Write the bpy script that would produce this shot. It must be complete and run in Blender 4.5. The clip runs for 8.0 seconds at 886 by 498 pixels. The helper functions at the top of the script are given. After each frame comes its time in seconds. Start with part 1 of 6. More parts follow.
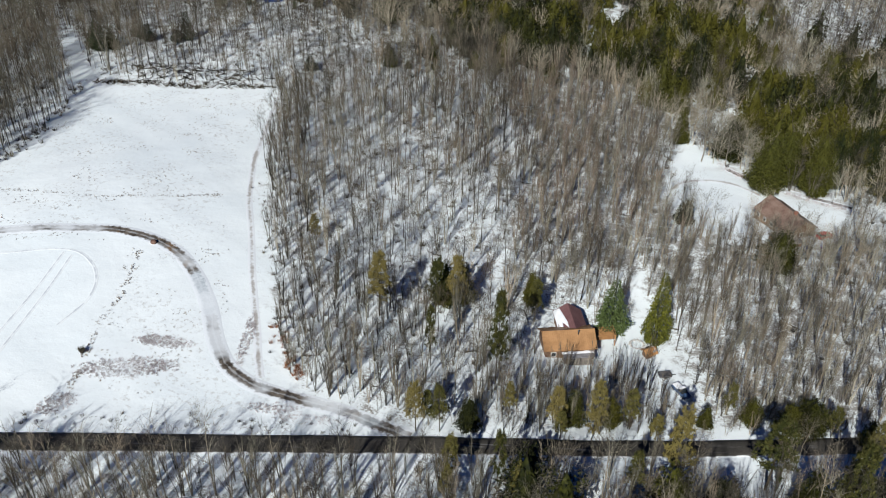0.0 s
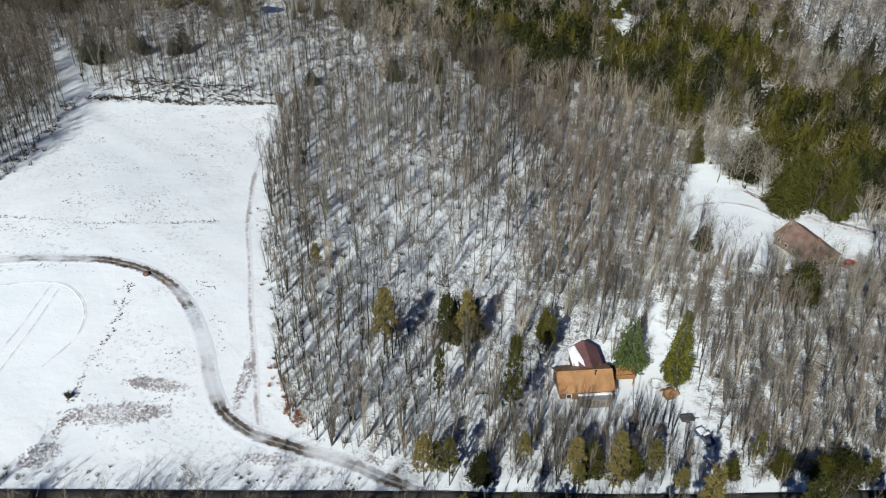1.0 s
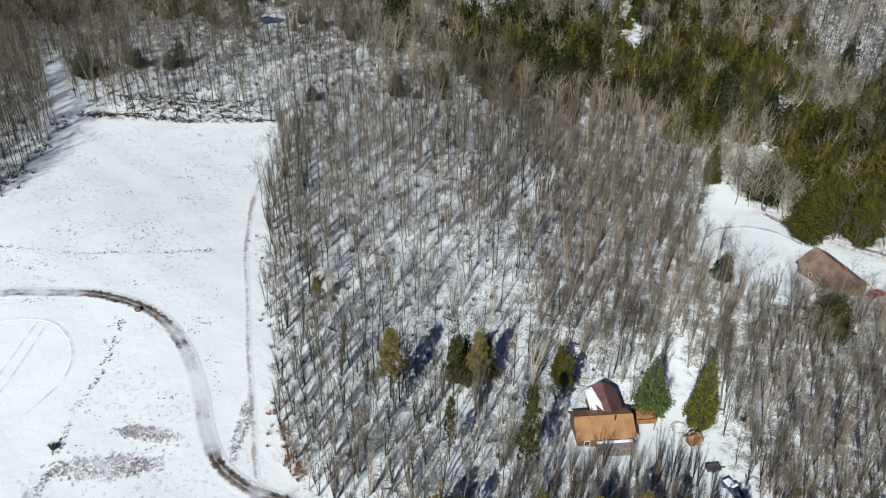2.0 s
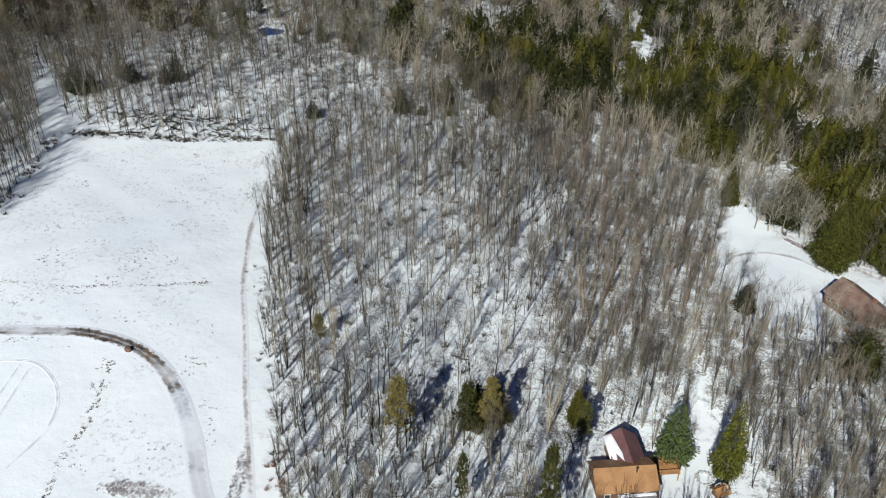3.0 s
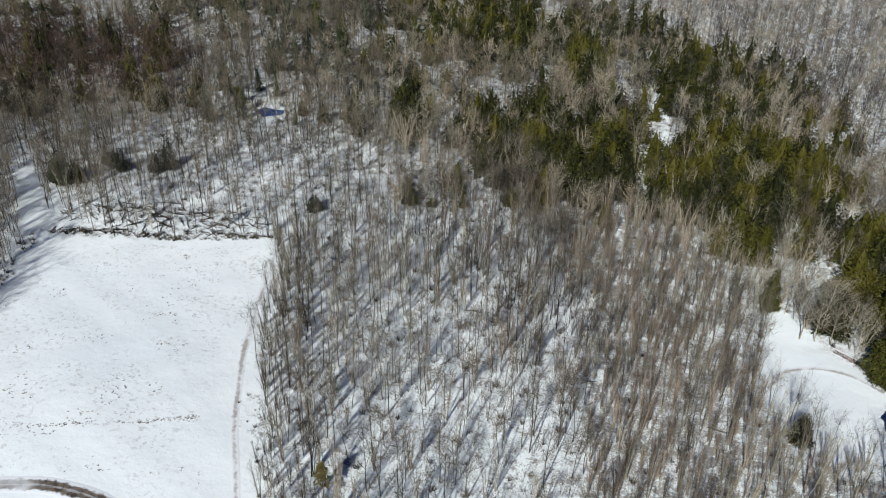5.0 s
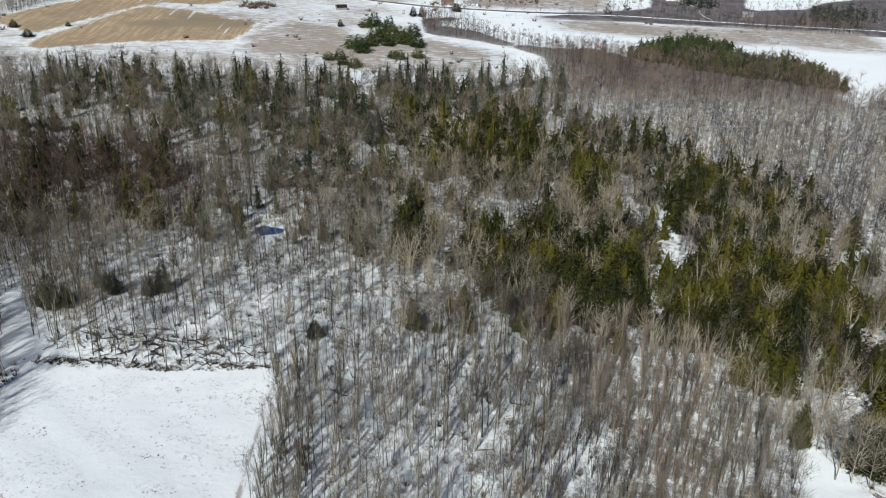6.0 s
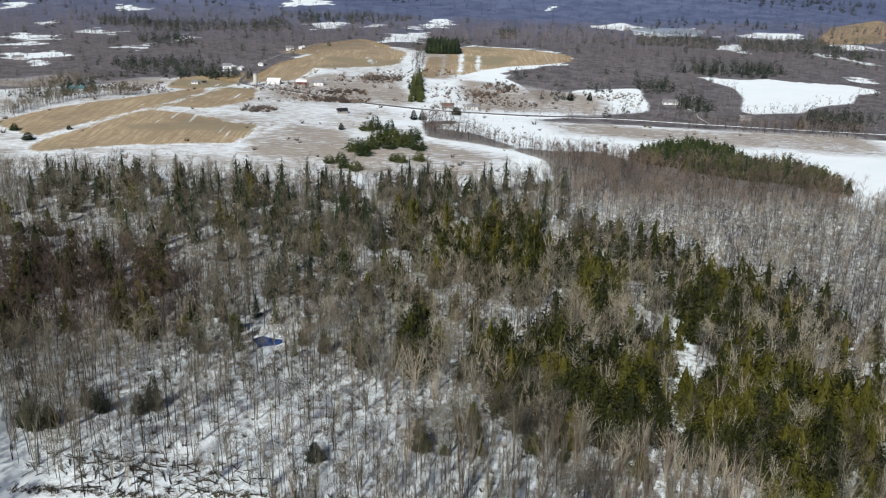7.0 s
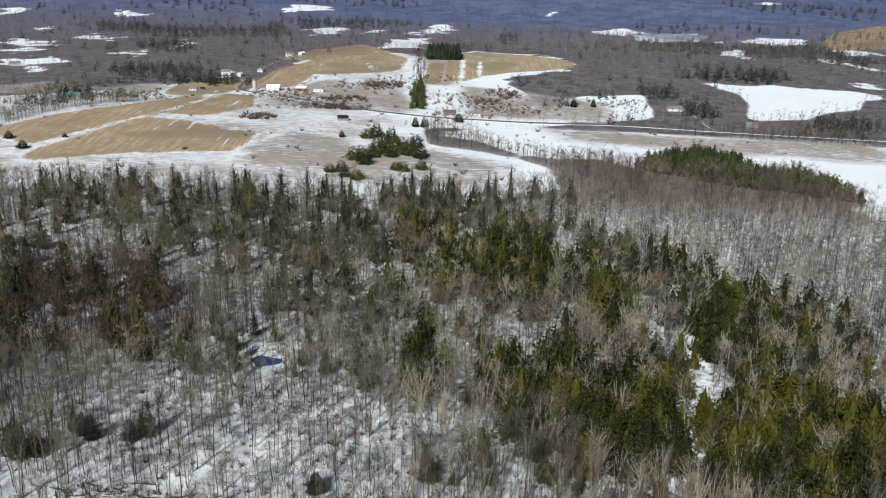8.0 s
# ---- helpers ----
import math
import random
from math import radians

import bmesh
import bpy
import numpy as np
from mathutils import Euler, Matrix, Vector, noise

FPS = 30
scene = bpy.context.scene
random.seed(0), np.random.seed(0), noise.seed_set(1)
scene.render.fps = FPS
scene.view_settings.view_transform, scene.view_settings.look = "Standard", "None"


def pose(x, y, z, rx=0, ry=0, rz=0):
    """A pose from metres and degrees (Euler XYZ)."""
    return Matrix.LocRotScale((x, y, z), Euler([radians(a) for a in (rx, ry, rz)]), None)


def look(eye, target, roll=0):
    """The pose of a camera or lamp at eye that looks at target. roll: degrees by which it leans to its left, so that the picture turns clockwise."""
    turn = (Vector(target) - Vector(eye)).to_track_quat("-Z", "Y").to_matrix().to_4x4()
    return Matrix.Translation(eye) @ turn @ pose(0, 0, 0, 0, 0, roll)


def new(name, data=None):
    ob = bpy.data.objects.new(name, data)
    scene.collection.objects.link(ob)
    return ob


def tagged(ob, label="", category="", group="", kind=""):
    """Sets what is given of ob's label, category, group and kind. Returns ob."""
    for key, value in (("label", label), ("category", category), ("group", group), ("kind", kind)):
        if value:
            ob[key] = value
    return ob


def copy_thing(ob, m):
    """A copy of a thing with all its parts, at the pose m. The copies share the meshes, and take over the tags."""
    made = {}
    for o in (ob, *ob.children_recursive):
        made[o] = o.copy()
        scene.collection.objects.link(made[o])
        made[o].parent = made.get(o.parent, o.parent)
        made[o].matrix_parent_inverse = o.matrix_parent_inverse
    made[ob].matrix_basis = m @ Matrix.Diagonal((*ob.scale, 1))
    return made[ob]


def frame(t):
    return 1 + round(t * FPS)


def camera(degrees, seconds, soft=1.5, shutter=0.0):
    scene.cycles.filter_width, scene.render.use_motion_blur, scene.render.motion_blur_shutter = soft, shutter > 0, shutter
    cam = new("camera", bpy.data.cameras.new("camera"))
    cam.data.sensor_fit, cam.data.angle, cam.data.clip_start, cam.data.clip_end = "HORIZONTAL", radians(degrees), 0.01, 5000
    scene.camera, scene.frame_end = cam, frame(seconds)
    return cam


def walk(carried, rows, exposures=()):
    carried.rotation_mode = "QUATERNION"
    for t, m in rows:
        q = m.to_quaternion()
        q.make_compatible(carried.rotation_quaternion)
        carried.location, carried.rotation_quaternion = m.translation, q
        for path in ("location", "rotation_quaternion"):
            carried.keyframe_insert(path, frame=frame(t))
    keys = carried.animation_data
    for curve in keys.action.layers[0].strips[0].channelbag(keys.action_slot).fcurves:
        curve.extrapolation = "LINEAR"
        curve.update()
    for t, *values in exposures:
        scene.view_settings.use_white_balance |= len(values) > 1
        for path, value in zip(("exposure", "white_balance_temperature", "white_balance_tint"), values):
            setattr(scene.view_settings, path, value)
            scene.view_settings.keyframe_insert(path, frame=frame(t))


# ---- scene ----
cam = camera(53.5, 8.0, soft=1.1)
METRES, EYE, TILT, LEAN, TURN = 102.3, 120.0, 0.0, 0.0, -0.1
ROWS = [
    (0.0, 0.0, 0.0, 0.0, 0.52, -35.18, -0.74),
    (0.5, -0.0095, 0.0594, -0.0022, 0.52, -35.14, -0.76),
    (1.0, -0.0186, 0.1198, -0.0037, 0.53, -35.12, -0.78),
    (1.5, -0.0283, 0.1805, -0.0049, 0.55, -35.12, -0.8),
    (3.0, -0.0582, 0.3624, -0.0116, 0.54, -35.05, -0.88),
    (3.5, -0.0675, 0.424, -0.0131, 0.55, -35.07, -0.88),
    (4.0, -0.0768, 0.4855, -0.0147, 0.54, -35.08, -0.88),
    (4.2, -0.0805, 0.5101, -0.0152, 0.54, -35.08, -0.88),
    (5.3, -0.1138, 0.6494, -0.0113, 0.26, -29.53, -1.13),
    (5.5, -0.121, 0.6744, -0.0115, 0.19, -28.2, -1.17),
    (6.0, -0.1389, 0.737, -0.0121, 0.02, -24.89, -1.27),
    (6.5, -0.156, 0.7989, -0.0123, -0.11, -21.5, -1.32),
    (6.8, -0.1653, 0.8348, -0.015, -0.17, -19.47, -1.345),
    (7.0, -0.1711, 0.8588, -0.0168, -0.21, -18.57, -1.36),
    (7.2, -0.1752, 0.8827, -0.0186, -0.22, -18.29, -1.36),
    (7.5, -0.1814, 0.9185, -0.0212, -0.24, -18.26, -1.35),
    (8.0, -0.1914, 0.9797, -0.0233, -0.25, -18.24, -1.34),
]
walk(cam, [(t, pose(0, 0, EYE, TILT, LEAN, TURN) @ pose(METRES * x, METRES * y, METRES * z, 90 + pitch, roll, yaw)) for t, x, y, z, yaw, pitch, roll in ROWS])

# ---- world and sun ----
SHADOW = Vector((0.355, 0.935, 0)).normalized()
SUN_UP = radians(37)
world = bpy.data.worlds.new("winter_sky")
scene.world = world
world.use_nodes = True
wn = world.node_tree.nodes
sky = wn.new("ShaderNodeTexSky")
sky.sky_type, sky.sun_disc, sky.sun_elevation = "NISHITA", False, SUN_UP
sky.sun_rotation = math.atan2(-SHADOW.x, -SHADOW.y)
sky.air_density, sky.dust_density, sky.ozone_density = 1.0, 0.4, 3.5
wn["Background"].inputs["Strength"].default_value = 0.0175
deep = wn.new("ShaderNodeHueSaturation")
deep.inputs["Saturation"].default_value = 1.8
world.node_tree.links.new(sky.outputs[0], deep.inputs["Color"])
azure = wn.new("ShaderNodeMix")
azure.data_type, azure.blend_type = "RGBA", "MULTIPLY"
azure.inputs[0].default_value, azure.inputs[7].default_value = 1.0, (0.50, 0.82, 1.55, 1)
world.node_tree.links.new(deep.outputs[0], azure.inputs[6])
world.node_tree.links.new(azure.outputs[2], wn["Background"].inputs["Color"])
sun = new("sun", bpy.data.lights.new("sun", "SUN"))
sun.data.energy, sun.data.angle, sun.data.color = 5.25, radians(0.55), (1.0, 0.99, 0.945)
sun.matrix_world = look(-SHADOW * 300 + Vector((0, 0, 300 * math.tan(SUN_UP))), (0, 0, 0))


# ---- materials ----
class Nodes:
    """Short ways to wire a material."""

    def __init__(self, name, rough=0.8, spec=0.3, metal=0.0):
        self.mat = bpy.data.materials.new(name)
        self.mat.use_nodes = True
        self.tree = self.mat.node_tree
        self.bsdf = self.tree.nodes["Principled BSDF"]
        self.bsdf.inputs["Roughness"].default_value = rough
        self.bsdf.inputs["Specular IOR Level"].default_value = spec
        self.bsdf.inputs["Metallic"].default_value = metal
        self.coord = self.tree.nodes.new("ShaderNodeTexCoord").outputs["Object"]

    def put(self, value, socket):
        if isinstance(value, bpy.types.NodeSocket):
            self.tree.links.new(value, socket)
        elif isinstance(value, tuple) and len(value) == 3 and socket.type == "RGBA":
            socket.default_value = (*value, 1)
        else:
            socket.default_value = value

    def mapped(self, scale=(1, 1, 1), rot=(0, 0, 0)):
        n = self.tree.nodes.new("ShaderNodeMapping")
        n.inputs["Scale"].default_value, n.inputs["Rotation"].default_value = scale, rot
        self.put(self.coord, n.inputs["Vector"])
        return n.outputs[0]

    def noise(self, scale, detail=4.0, rough=0.55, vec=None):
        n = self.tree.nodes.new("ShaderNodeTexNoise")
        n.inputs["Scale"].default_value, n.inputs["Detail"].default_value, n.inputs["Roughness"].default_value = scale, detail, rough
        self.put(vec or self.coord, n.inputs["Vector"])
        return n.outputs["Fac"]

    def math(self, op, a, b=0.0, c=0.0):
        n = self.tree.nodes.new("ShaderNodeMath")
        n.operation = op
        for v, s in zip((a, b, c), n.inputs):
            self.put(v, s)
        return n.outputs[0]

    def step(self, v, lo, hi, out_lo=0.0, out_hi=1.0):
        n = self.tree.nodes.new("ShaderNodeMapRange")
        n.interpolation_type = "SMOOTHSTEP"
        for s, x in zip(n.inputs, (v, lo, hi, out_lo, out_hi)):
            self.put(x, s)
        return n.outputs[0]

    def attr(self, name):
        n = self.tree.nodes.new("ShaderNodeAttribute")
        n.attribute_name = name
        return n.outputs["Fac"]

    def mix(self, fac, a, b):
        n = self.tree.nodes.new("ShaderNodeMix")
        n.data_type = "RGBA"
        self.put(fac, n.inputs[0])
        self.put(a, n.inputs[6])
        self.put(b, n.inputs[7])
        return n.outputs[2]

    def random(self):
        return self.tree.nodes.new("ShaderNodeObjectInfo").outputs["Random"]

    def bump(self, height, strength=0.3, distance=0.1):
        n = self.tree.nodes.new("ShaderNodeBump")
        n.inputs["Strength"].default_value, n.inputs["Distance"].default_value = strength, distance
        self.put(height, n.inputs["Height"])
        self.put(n.outputs[0], self.bsdf.inputs["Normal"])

    def done(self, color):
        self.put(color, self.bsdf.inputs["Base Color"])
        return self.mat


def plain(name, dark, light, scale=1.5, rough=0.7, metal=0.0, spec=0.3, bump=0.15):
    """A worn paint, cloth, wood or stone: two tones at two scales."""
    n = Nodes(name, rough, spec, metal)
    a = n.math("ADD", n.math("MULTIPLY", n.noise(scale), 0.65), n.math("MULTIPLY", n.noise(scale * 11), 0.35))
    n.bump(n.noise(scale * 9), bump, 0.03)
    return n.done(n.mix(n.step(a, 0.32, 0.68), dark, light))


def bark_material(name, dark, light):
    n = Nodes(name, 0.9, 0.1)
    tone = n.math("FRACT", n.math("ADD", n.attr("tone"), n.random()))
    grain = n.noise(3.0, 3.0, 0.6, n.mapped((1, 1, 0.25)))
    f = n.math("ADD", n.math("MULTIPLY", tone, 0.75), n.math("MULTIPLY", grain, 0.35))
    strain = n.math("FRACT", n.math("MULTIPLY", tone, 7.3))
    pale = n.mix(strain, (light[0] * 0.94, light[1] * 1.0, light[2] * 0.96), (light[0] * 1.08, light[1] * 0.97, light[2] * 0.88))
    return n.done(n.mix(n.step(f, 0.1, 0.95), dark, pale))


def needle_material(name, dark, light, warm):
    n = Nodes(name, 0.7, 0.2)
    tone = n.math("FRACT", n.math("ADD", n.attr("tone"), n.random()))
    f = n.math("ADD", n.math("MULTIPLY", n.noise(0.9, 3.0), 0.8), n.math("MULTIPLY", tone, 0.3))
    col = n.mix(n.step(f, 0.34, 0.76), dark, light)
    return n.done(n.mix(n.math("MULTIPLY", n.math("POWER", tone, 3.0), 0.55), col, warm))


def ground_material():
    n = Nodes("snowy_ground", 0.75, 0.25)
    fine, mid, big = n.noise(2.2, 5.0), n.noise(0.35, 4.0), n.noise(0.045, 3.0)
    snow = n.mix(n.step(big, 0.3, 0.7), (0.82, 0.895, 0.925), (0.87, 0.935, 0.955))
    snow = n.mix(n.step(n.math("ADD", fine, n.math("MULTIPLY", mid, 0.6)), 0.92, 1.12), snow, (0.72, 0.755, 0.785))
    # old grass poking through the open field
    weeds = n.math("MULTIPLY", n.step(n.noise(0.9, 6.0, 0.7), 0.54, 0.62), n.step(n.noise(0.06, 3.0), 0.36, 0.56))
    weeds = n.math("MULTIPLY", n.math("MULTIPLY", weeds, n.step(n.attr("meadow"), -2.0, 6.0)), n.step(n.attr("mown"), 0.5, -1.0))
    col = n.mix(n.math("MULTIPLY", weeds, 0.38), snow, (0.33, 0.30, 0.26))
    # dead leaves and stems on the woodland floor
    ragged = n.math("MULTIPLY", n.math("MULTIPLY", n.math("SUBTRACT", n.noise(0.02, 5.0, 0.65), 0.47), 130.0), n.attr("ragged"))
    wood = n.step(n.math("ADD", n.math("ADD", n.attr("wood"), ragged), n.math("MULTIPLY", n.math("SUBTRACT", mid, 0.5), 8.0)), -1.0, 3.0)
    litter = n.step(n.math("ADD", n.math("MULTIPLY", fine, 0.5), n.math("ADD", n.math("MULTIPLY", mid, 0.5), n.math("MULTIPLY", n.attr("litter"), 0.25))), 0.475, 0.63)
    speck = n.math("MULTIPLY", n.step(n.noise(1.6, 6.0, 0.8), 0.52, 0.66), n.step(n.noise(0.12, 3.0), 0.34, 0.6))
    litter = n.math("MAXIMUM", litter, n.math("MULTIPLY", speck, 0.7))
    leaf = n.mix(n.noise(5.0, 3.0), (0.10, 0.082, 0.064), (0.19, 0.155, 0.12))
    # far floor: litter colour darkened to stand for shade under the trees
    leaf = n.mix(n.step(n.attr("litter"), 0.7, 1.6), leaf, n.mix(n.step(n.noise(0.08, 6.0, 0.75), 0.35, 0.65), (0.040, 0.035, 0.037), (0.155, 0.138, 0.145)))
    # distance haze put into the far ground as a bluer leaf colour
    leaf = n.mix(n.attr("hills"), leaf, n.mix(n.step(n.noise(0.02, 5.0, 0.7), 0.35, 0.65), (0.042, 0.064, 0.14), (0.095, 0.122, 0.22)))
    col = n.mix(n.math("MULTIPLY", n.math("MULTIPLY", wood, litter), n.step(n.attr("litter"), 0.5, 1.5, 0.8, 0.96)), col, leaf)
    # stubble fields, with snow left in drills
    tan_in = n.step(n.math("ADD", n.math("ADD", n.attr("stubble"), n.math("MULTIPLY", n.math("SUBTRACT", n.noise(0.05, 5.0), 0.5), 9.0)), n.math("MULTIPLY", n.math("SUBTRACT", n.noise(0.3, 5.0, 0.7, n.mapped((1.5, 0.3, 1), (0, 0, 0.35))), 0.5), 12.0)), -3.0, 1.5)
    drill = n.noise(0.06, 4.0, 0.6, n.mapped((3.2, 0.25, 1), (0, 0, 0.35)))
    tan_in = n.math("MULTIPLY", tan_in, n.step(drill, 0.72, 0.64))
    straw = n.mix(n.noise(0.03, 4.0, 0.6), (0.25, 0.163, 0.075), (0.38, 0.268, 0.132))
    straw = n.mix(n.step(n.noise(0.25, 4.0, 0.65, n.mapped((2.0, 0.12, 1), (0, 0, 0.35))), 0.42, 0.62), straw, (0.46, 0.36, 0.21))
    straw = n.mix(n.step(n.noise(0.012, 2.0), 0.5, 0.62), straw, (0.25, 0.20, 0.10))
    col = n.mix(n.math("MULTIPLY", tan_in, 0.93), col, straw)
    # thin snow over rough grass
    rough_in = n.step(n.math("ADD", n.attr("rough"), n.math("MULTIPLY", n.math("SUBTRACT", n.noise(0.03, 5.0, 0.65), 0.5), 40.0)), -6.0, 14.0)
    col = n.mix(n.math("MULTIPLY", rough_in, n.step(n.attr("stubble"), 0.0, -6.0, 0.0, 0.6)), col, n.mix(n.noise(0.03, 4.0), (0.46, 0.48, 0.51), (0.72, 0.75, 0.79)))
    thin = n.step(n.math("ADD", n.math("MULTIPLY", n.noise(0.3, 6.0, 0.75, n.mapped((0.4, 1.5, 1), (0, 0, 0.12))), 0.7), n.math("ADD", n.math("MULTIPLY", n.noise(0.018, 4.0, 0.6), 0.3), n.step(n.attr("rough"), 7.5, 20.0, 0.0, 0.06))), 0.44, 0.56)
    col = n.mix(n.math("MULTIPLY", n.math("MULTIPLY", rough_in, thin), 0.8), col, n.mix(big, (0.15, 0.11, 0.08), (0.36, 0.29, 0.20)))
    n.bump(n.math("ADD", mid, n.math("MULTIPLY", fine, 0.25)), 0.35, 0.35)
    return n.done(col)


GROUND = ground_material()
BARK = bark_material("grey_bark", (0.010, 0.009, 0.007), (0.115, 0.105, 0.085))
TWIG = bark_material("bare_twigs", (0.030, 0.027, 0.021), (0.190, 0.171, 0.138))
TWIG_RED = bark_material("reddish_twigs", (0.05, 0.039, 0.033), (0.225, 0.178, 0.150))
TWIG_DARK = bark_material("dark_red_twigs", (0.030, 0.022, 0.019), (0.125, 0.093, 0.080))
PALE_BARK = bark_material("pale_bark", (0.065, 0.059, 0.048), (0.335, 0.307, 0.250))
TWIG_GREY = bark_material("slate_twigs", (0.044, 0.040, 0.040), (0.205, 0.190, 0.184))
PALE_LIMBS = bark_material("pale_limbs", (0.19, 0.175, 0.142), (0.45, 0.415, 0.345))
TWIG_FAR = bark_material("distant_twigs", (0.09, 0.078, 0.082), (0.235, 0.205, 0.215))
# blue haze of the far hills put into the twig colour
TWIG_HAZE = bark_material("hill_twigs", (0.055, 0.070, 0.14), (0.11, 0.132, 0.235))
HEMLOCK = needle_material("hemlock_needles", (0.007, 0.010, 0.002), (0.052, 0.055, 0.006), (0.080, 0.068, 0.009))
DARK_HEMLOCK = needle_material("dark_hemlock_needles", (0.010, 0.016, 0.004), (0.062, 0.068, 0.010), (0.085, 0.076, 0.012))
PINE = needle_material("pine_needles", (0.032, 0.038, 0.009), (0.150, 0.138, 0.038), (0.25, 0.19, 0.072))
SPRUCE = needle_material("spruce_needles", (0.008, 0.017, 0.010), (0.030, 0.047, 0.021), (0.045, 0.054, 0.02))
# needles made paler and bluer: distance haze put into conifer colour
HAZY_NEEDLES = needle_material("distant_needles", (0.020, 0.030, 0.026), (0.050, 0.062, 0.050), (0.06, 0.07, 0.05))
WEED = plain("dead_weeds", (0.16, 0.13, 0.105), (0.30, 0.255, 0.21), 0.9, 0.9)
DRY = plain("dry_grass", (0.40, 0.365, 0.365), (0.58, 0.545, 0.555), 0.6, 0.9)
RUST = plain("rusty_bracken", (0.17, 0.075, 0.04), (0.36, 0.17, 0.08), 0.8, 0.9)


# ---- the lie of the land ----
def bell(x, y, cx, cy, sx, sy):
    return np.exp(-((x - cx) / sx) ** 2 - ((y - cy) / sy) ** 2)


def ground_z(x, y):
    """Height of the snow at a place; takes numbers or arrays."""
    x, y = np.asarray(x, float), np.asarray(y, float)
    h = np.clip(0.5 + 0.5 * (370 - y) / 120, 0, 1)
    eased = 370 * (1 - h) + y * h - 120 * h * (1 - h)
    fade = 0.85 / (1 + np.exp((y - 480) / 60)) + 0.15
    z = 7.7 - 0.055 * eased - 7.5 * np.tanh(x / 110) * fade
    z += 4 * bell(x, y, -85, 180, 45, 50) - 2.5 * bell(x, y, 78, 235, 50, 45) + 3 * bell(x, y, 60, 330, 50, 50) - 3.2 * bell(x, y, 38, 146, 32, 32)
    z += 14 * bell(x, y, 150, 1250, 520, 260) + 9 * bell(x, y, -330, 800, 260, 140)
    far = np.maximum(y - 1500, 0)
    z += 0.022 * far + 6 * np.sin(x / 310 + y / 420) * np.minimum(1, far / 400) + 9 * np.sin(x / 730 - y / 510 + 1) * np.minimum(1, far / 600)
    z += 30 * bell(x, y, 420, 2380, 620, 230) + 20 * bell(x, y, -480, 2020, 480, 150) + 42 * bell(x, y, 100, 3250, 1500, 320)
    return z


def swell(x, y):
    """Small drifts and hollows in the nearer snow."""
    return 0.12 * np.sin(x * 0.31 + 1.7 * np.sin(y * 0.11)) * np.sin(y * 0.27) * (np.asarray(y) < 600)


def gz(x, y):
    return float(ground_z(x, y))


def line_gap(x, y, pts, closed=False):
    """Distance from places to a polyline."""
    best = np.full(np.shape(x), 1e9)
    pairs = list(zip(pts, pts[1:] + pts[:1])) if closed else list(zip(pts, pts[1:]))
    for (ax, ay), (bx, by) in pairs:
        dx, dy = bx - ax, by - ay
        t = np.clip(((x - ax) * dx + (y - ay) * dy) / (dx * dx + dy * dy), 0, 1)
        best = np.minimum(best, np.hypot(x - ax - t * dx, y - ay - t * dy))
    return best


def inside(x, y, pts):
    """Signed distance to a polygon's edge: positive inside."""
    hit = np.zeros(np.shape(x), bool)
    for (ax, ay), (bx, by) in zip(pts, pts[1:] + pts[:1]):
        if ay != by:
            hit ^= ((ay > y) != (by > y)) & (x < (bx - ax) * (y - ay) / (by - ay) + ax)
    return np.where(hit, 1, -1) * line_gap(x, y, pts, True)


def any_of(x, y, polys):
    return np.max([inside(x, y, p) for p in polys], axis=0)


# outlines of the plan, in metres
FIELD = [(-114, 259), (-84, 260), (-54, 264), (-52, 245), (-50, 219), (-47, 195), (-42.5, 175), (-38, 157), (-35, 141), (-31, 127), (-27, 119), (-18, 116), (-8, 110.5),
         (-75, 106), (-170, 99), (-170, 150), (-122, 180), (-113, 208), (-113, 227)]
LANE = [(-114, 254), (-124, 270), (-137, 302), (-134, 303), (-119, 274), (-108, 262)]
CLEARING = [(78, 250), (85.6, 231), (90, 221), (100, 216), (110, 206), (106, 188), (89, 186), (84, 193), (68, 190), (63, 212), (70, 233)]
YARD = [(20.5, 131.5), (20.5, 146), (25, 149.5), (33, 149.5), (39, 148.5), (43.5, 151), (45.8, 168), (47.6, 168), (47, 150), (51, 126), (46, 126), (41, 137), (34, 132)]
ROAD = [(-900, 30), (-170, 95), (-75, 102), (-37, 104.4), (1, 107.4), (44, 110.8), (84, 113.6), (200, 123), (900, 170)]
TRACK = [(-190, 168), (-130, 163), (-100, 164.7), (-88, 166.3), (-75.6, 167.1), (-66.1, 165.2), (-58.5, 160.2), (-52.9, 152.2), (-48, 142), (-44.9, 132.3), (-41, 124.3), (-35.9, 120),
         (-27, 117), (-18.4, 114.8), (-11, 111.6), (-5.2, 108.9)]
PATH = [(-52.8, 258), (-52.5, 236), (-51.6, 210), (-48.6, 187), (-44.4, 169), (-42.4, 158), (-39.6, 146), (-37.2, 136), (-35.6, 128), (-34, 122)]
MOWN = [(-69.5, 163), (-68.5, 145), (-70.5, 134), (-69.5, 122), (-70, 111), (-80, 106), (-170, 103), (-170, 160), (-97, 161)]
TRAILS = [[(-112, 256), (-106, 246), (-90, 226), (-70, 206), (-53, 188), (-47, 172)], [(-46, 250), (-55, 215), (-50, 180), (-44, 150), (-40, 130)]]
DRIVE = [(50, 112), (49, 126), (46, 134), (42, 141)]
POOL = (-73.0, 358.0)
STREAM = [(83, 484), (79, 461), (84, 447), (81, 427), (77, 396), (68, 372), (63, 341), (54, 317), (50, 306)]
STREAM_FORK = [(77, 385), (75, 373), (67, 342), (63, 318)]
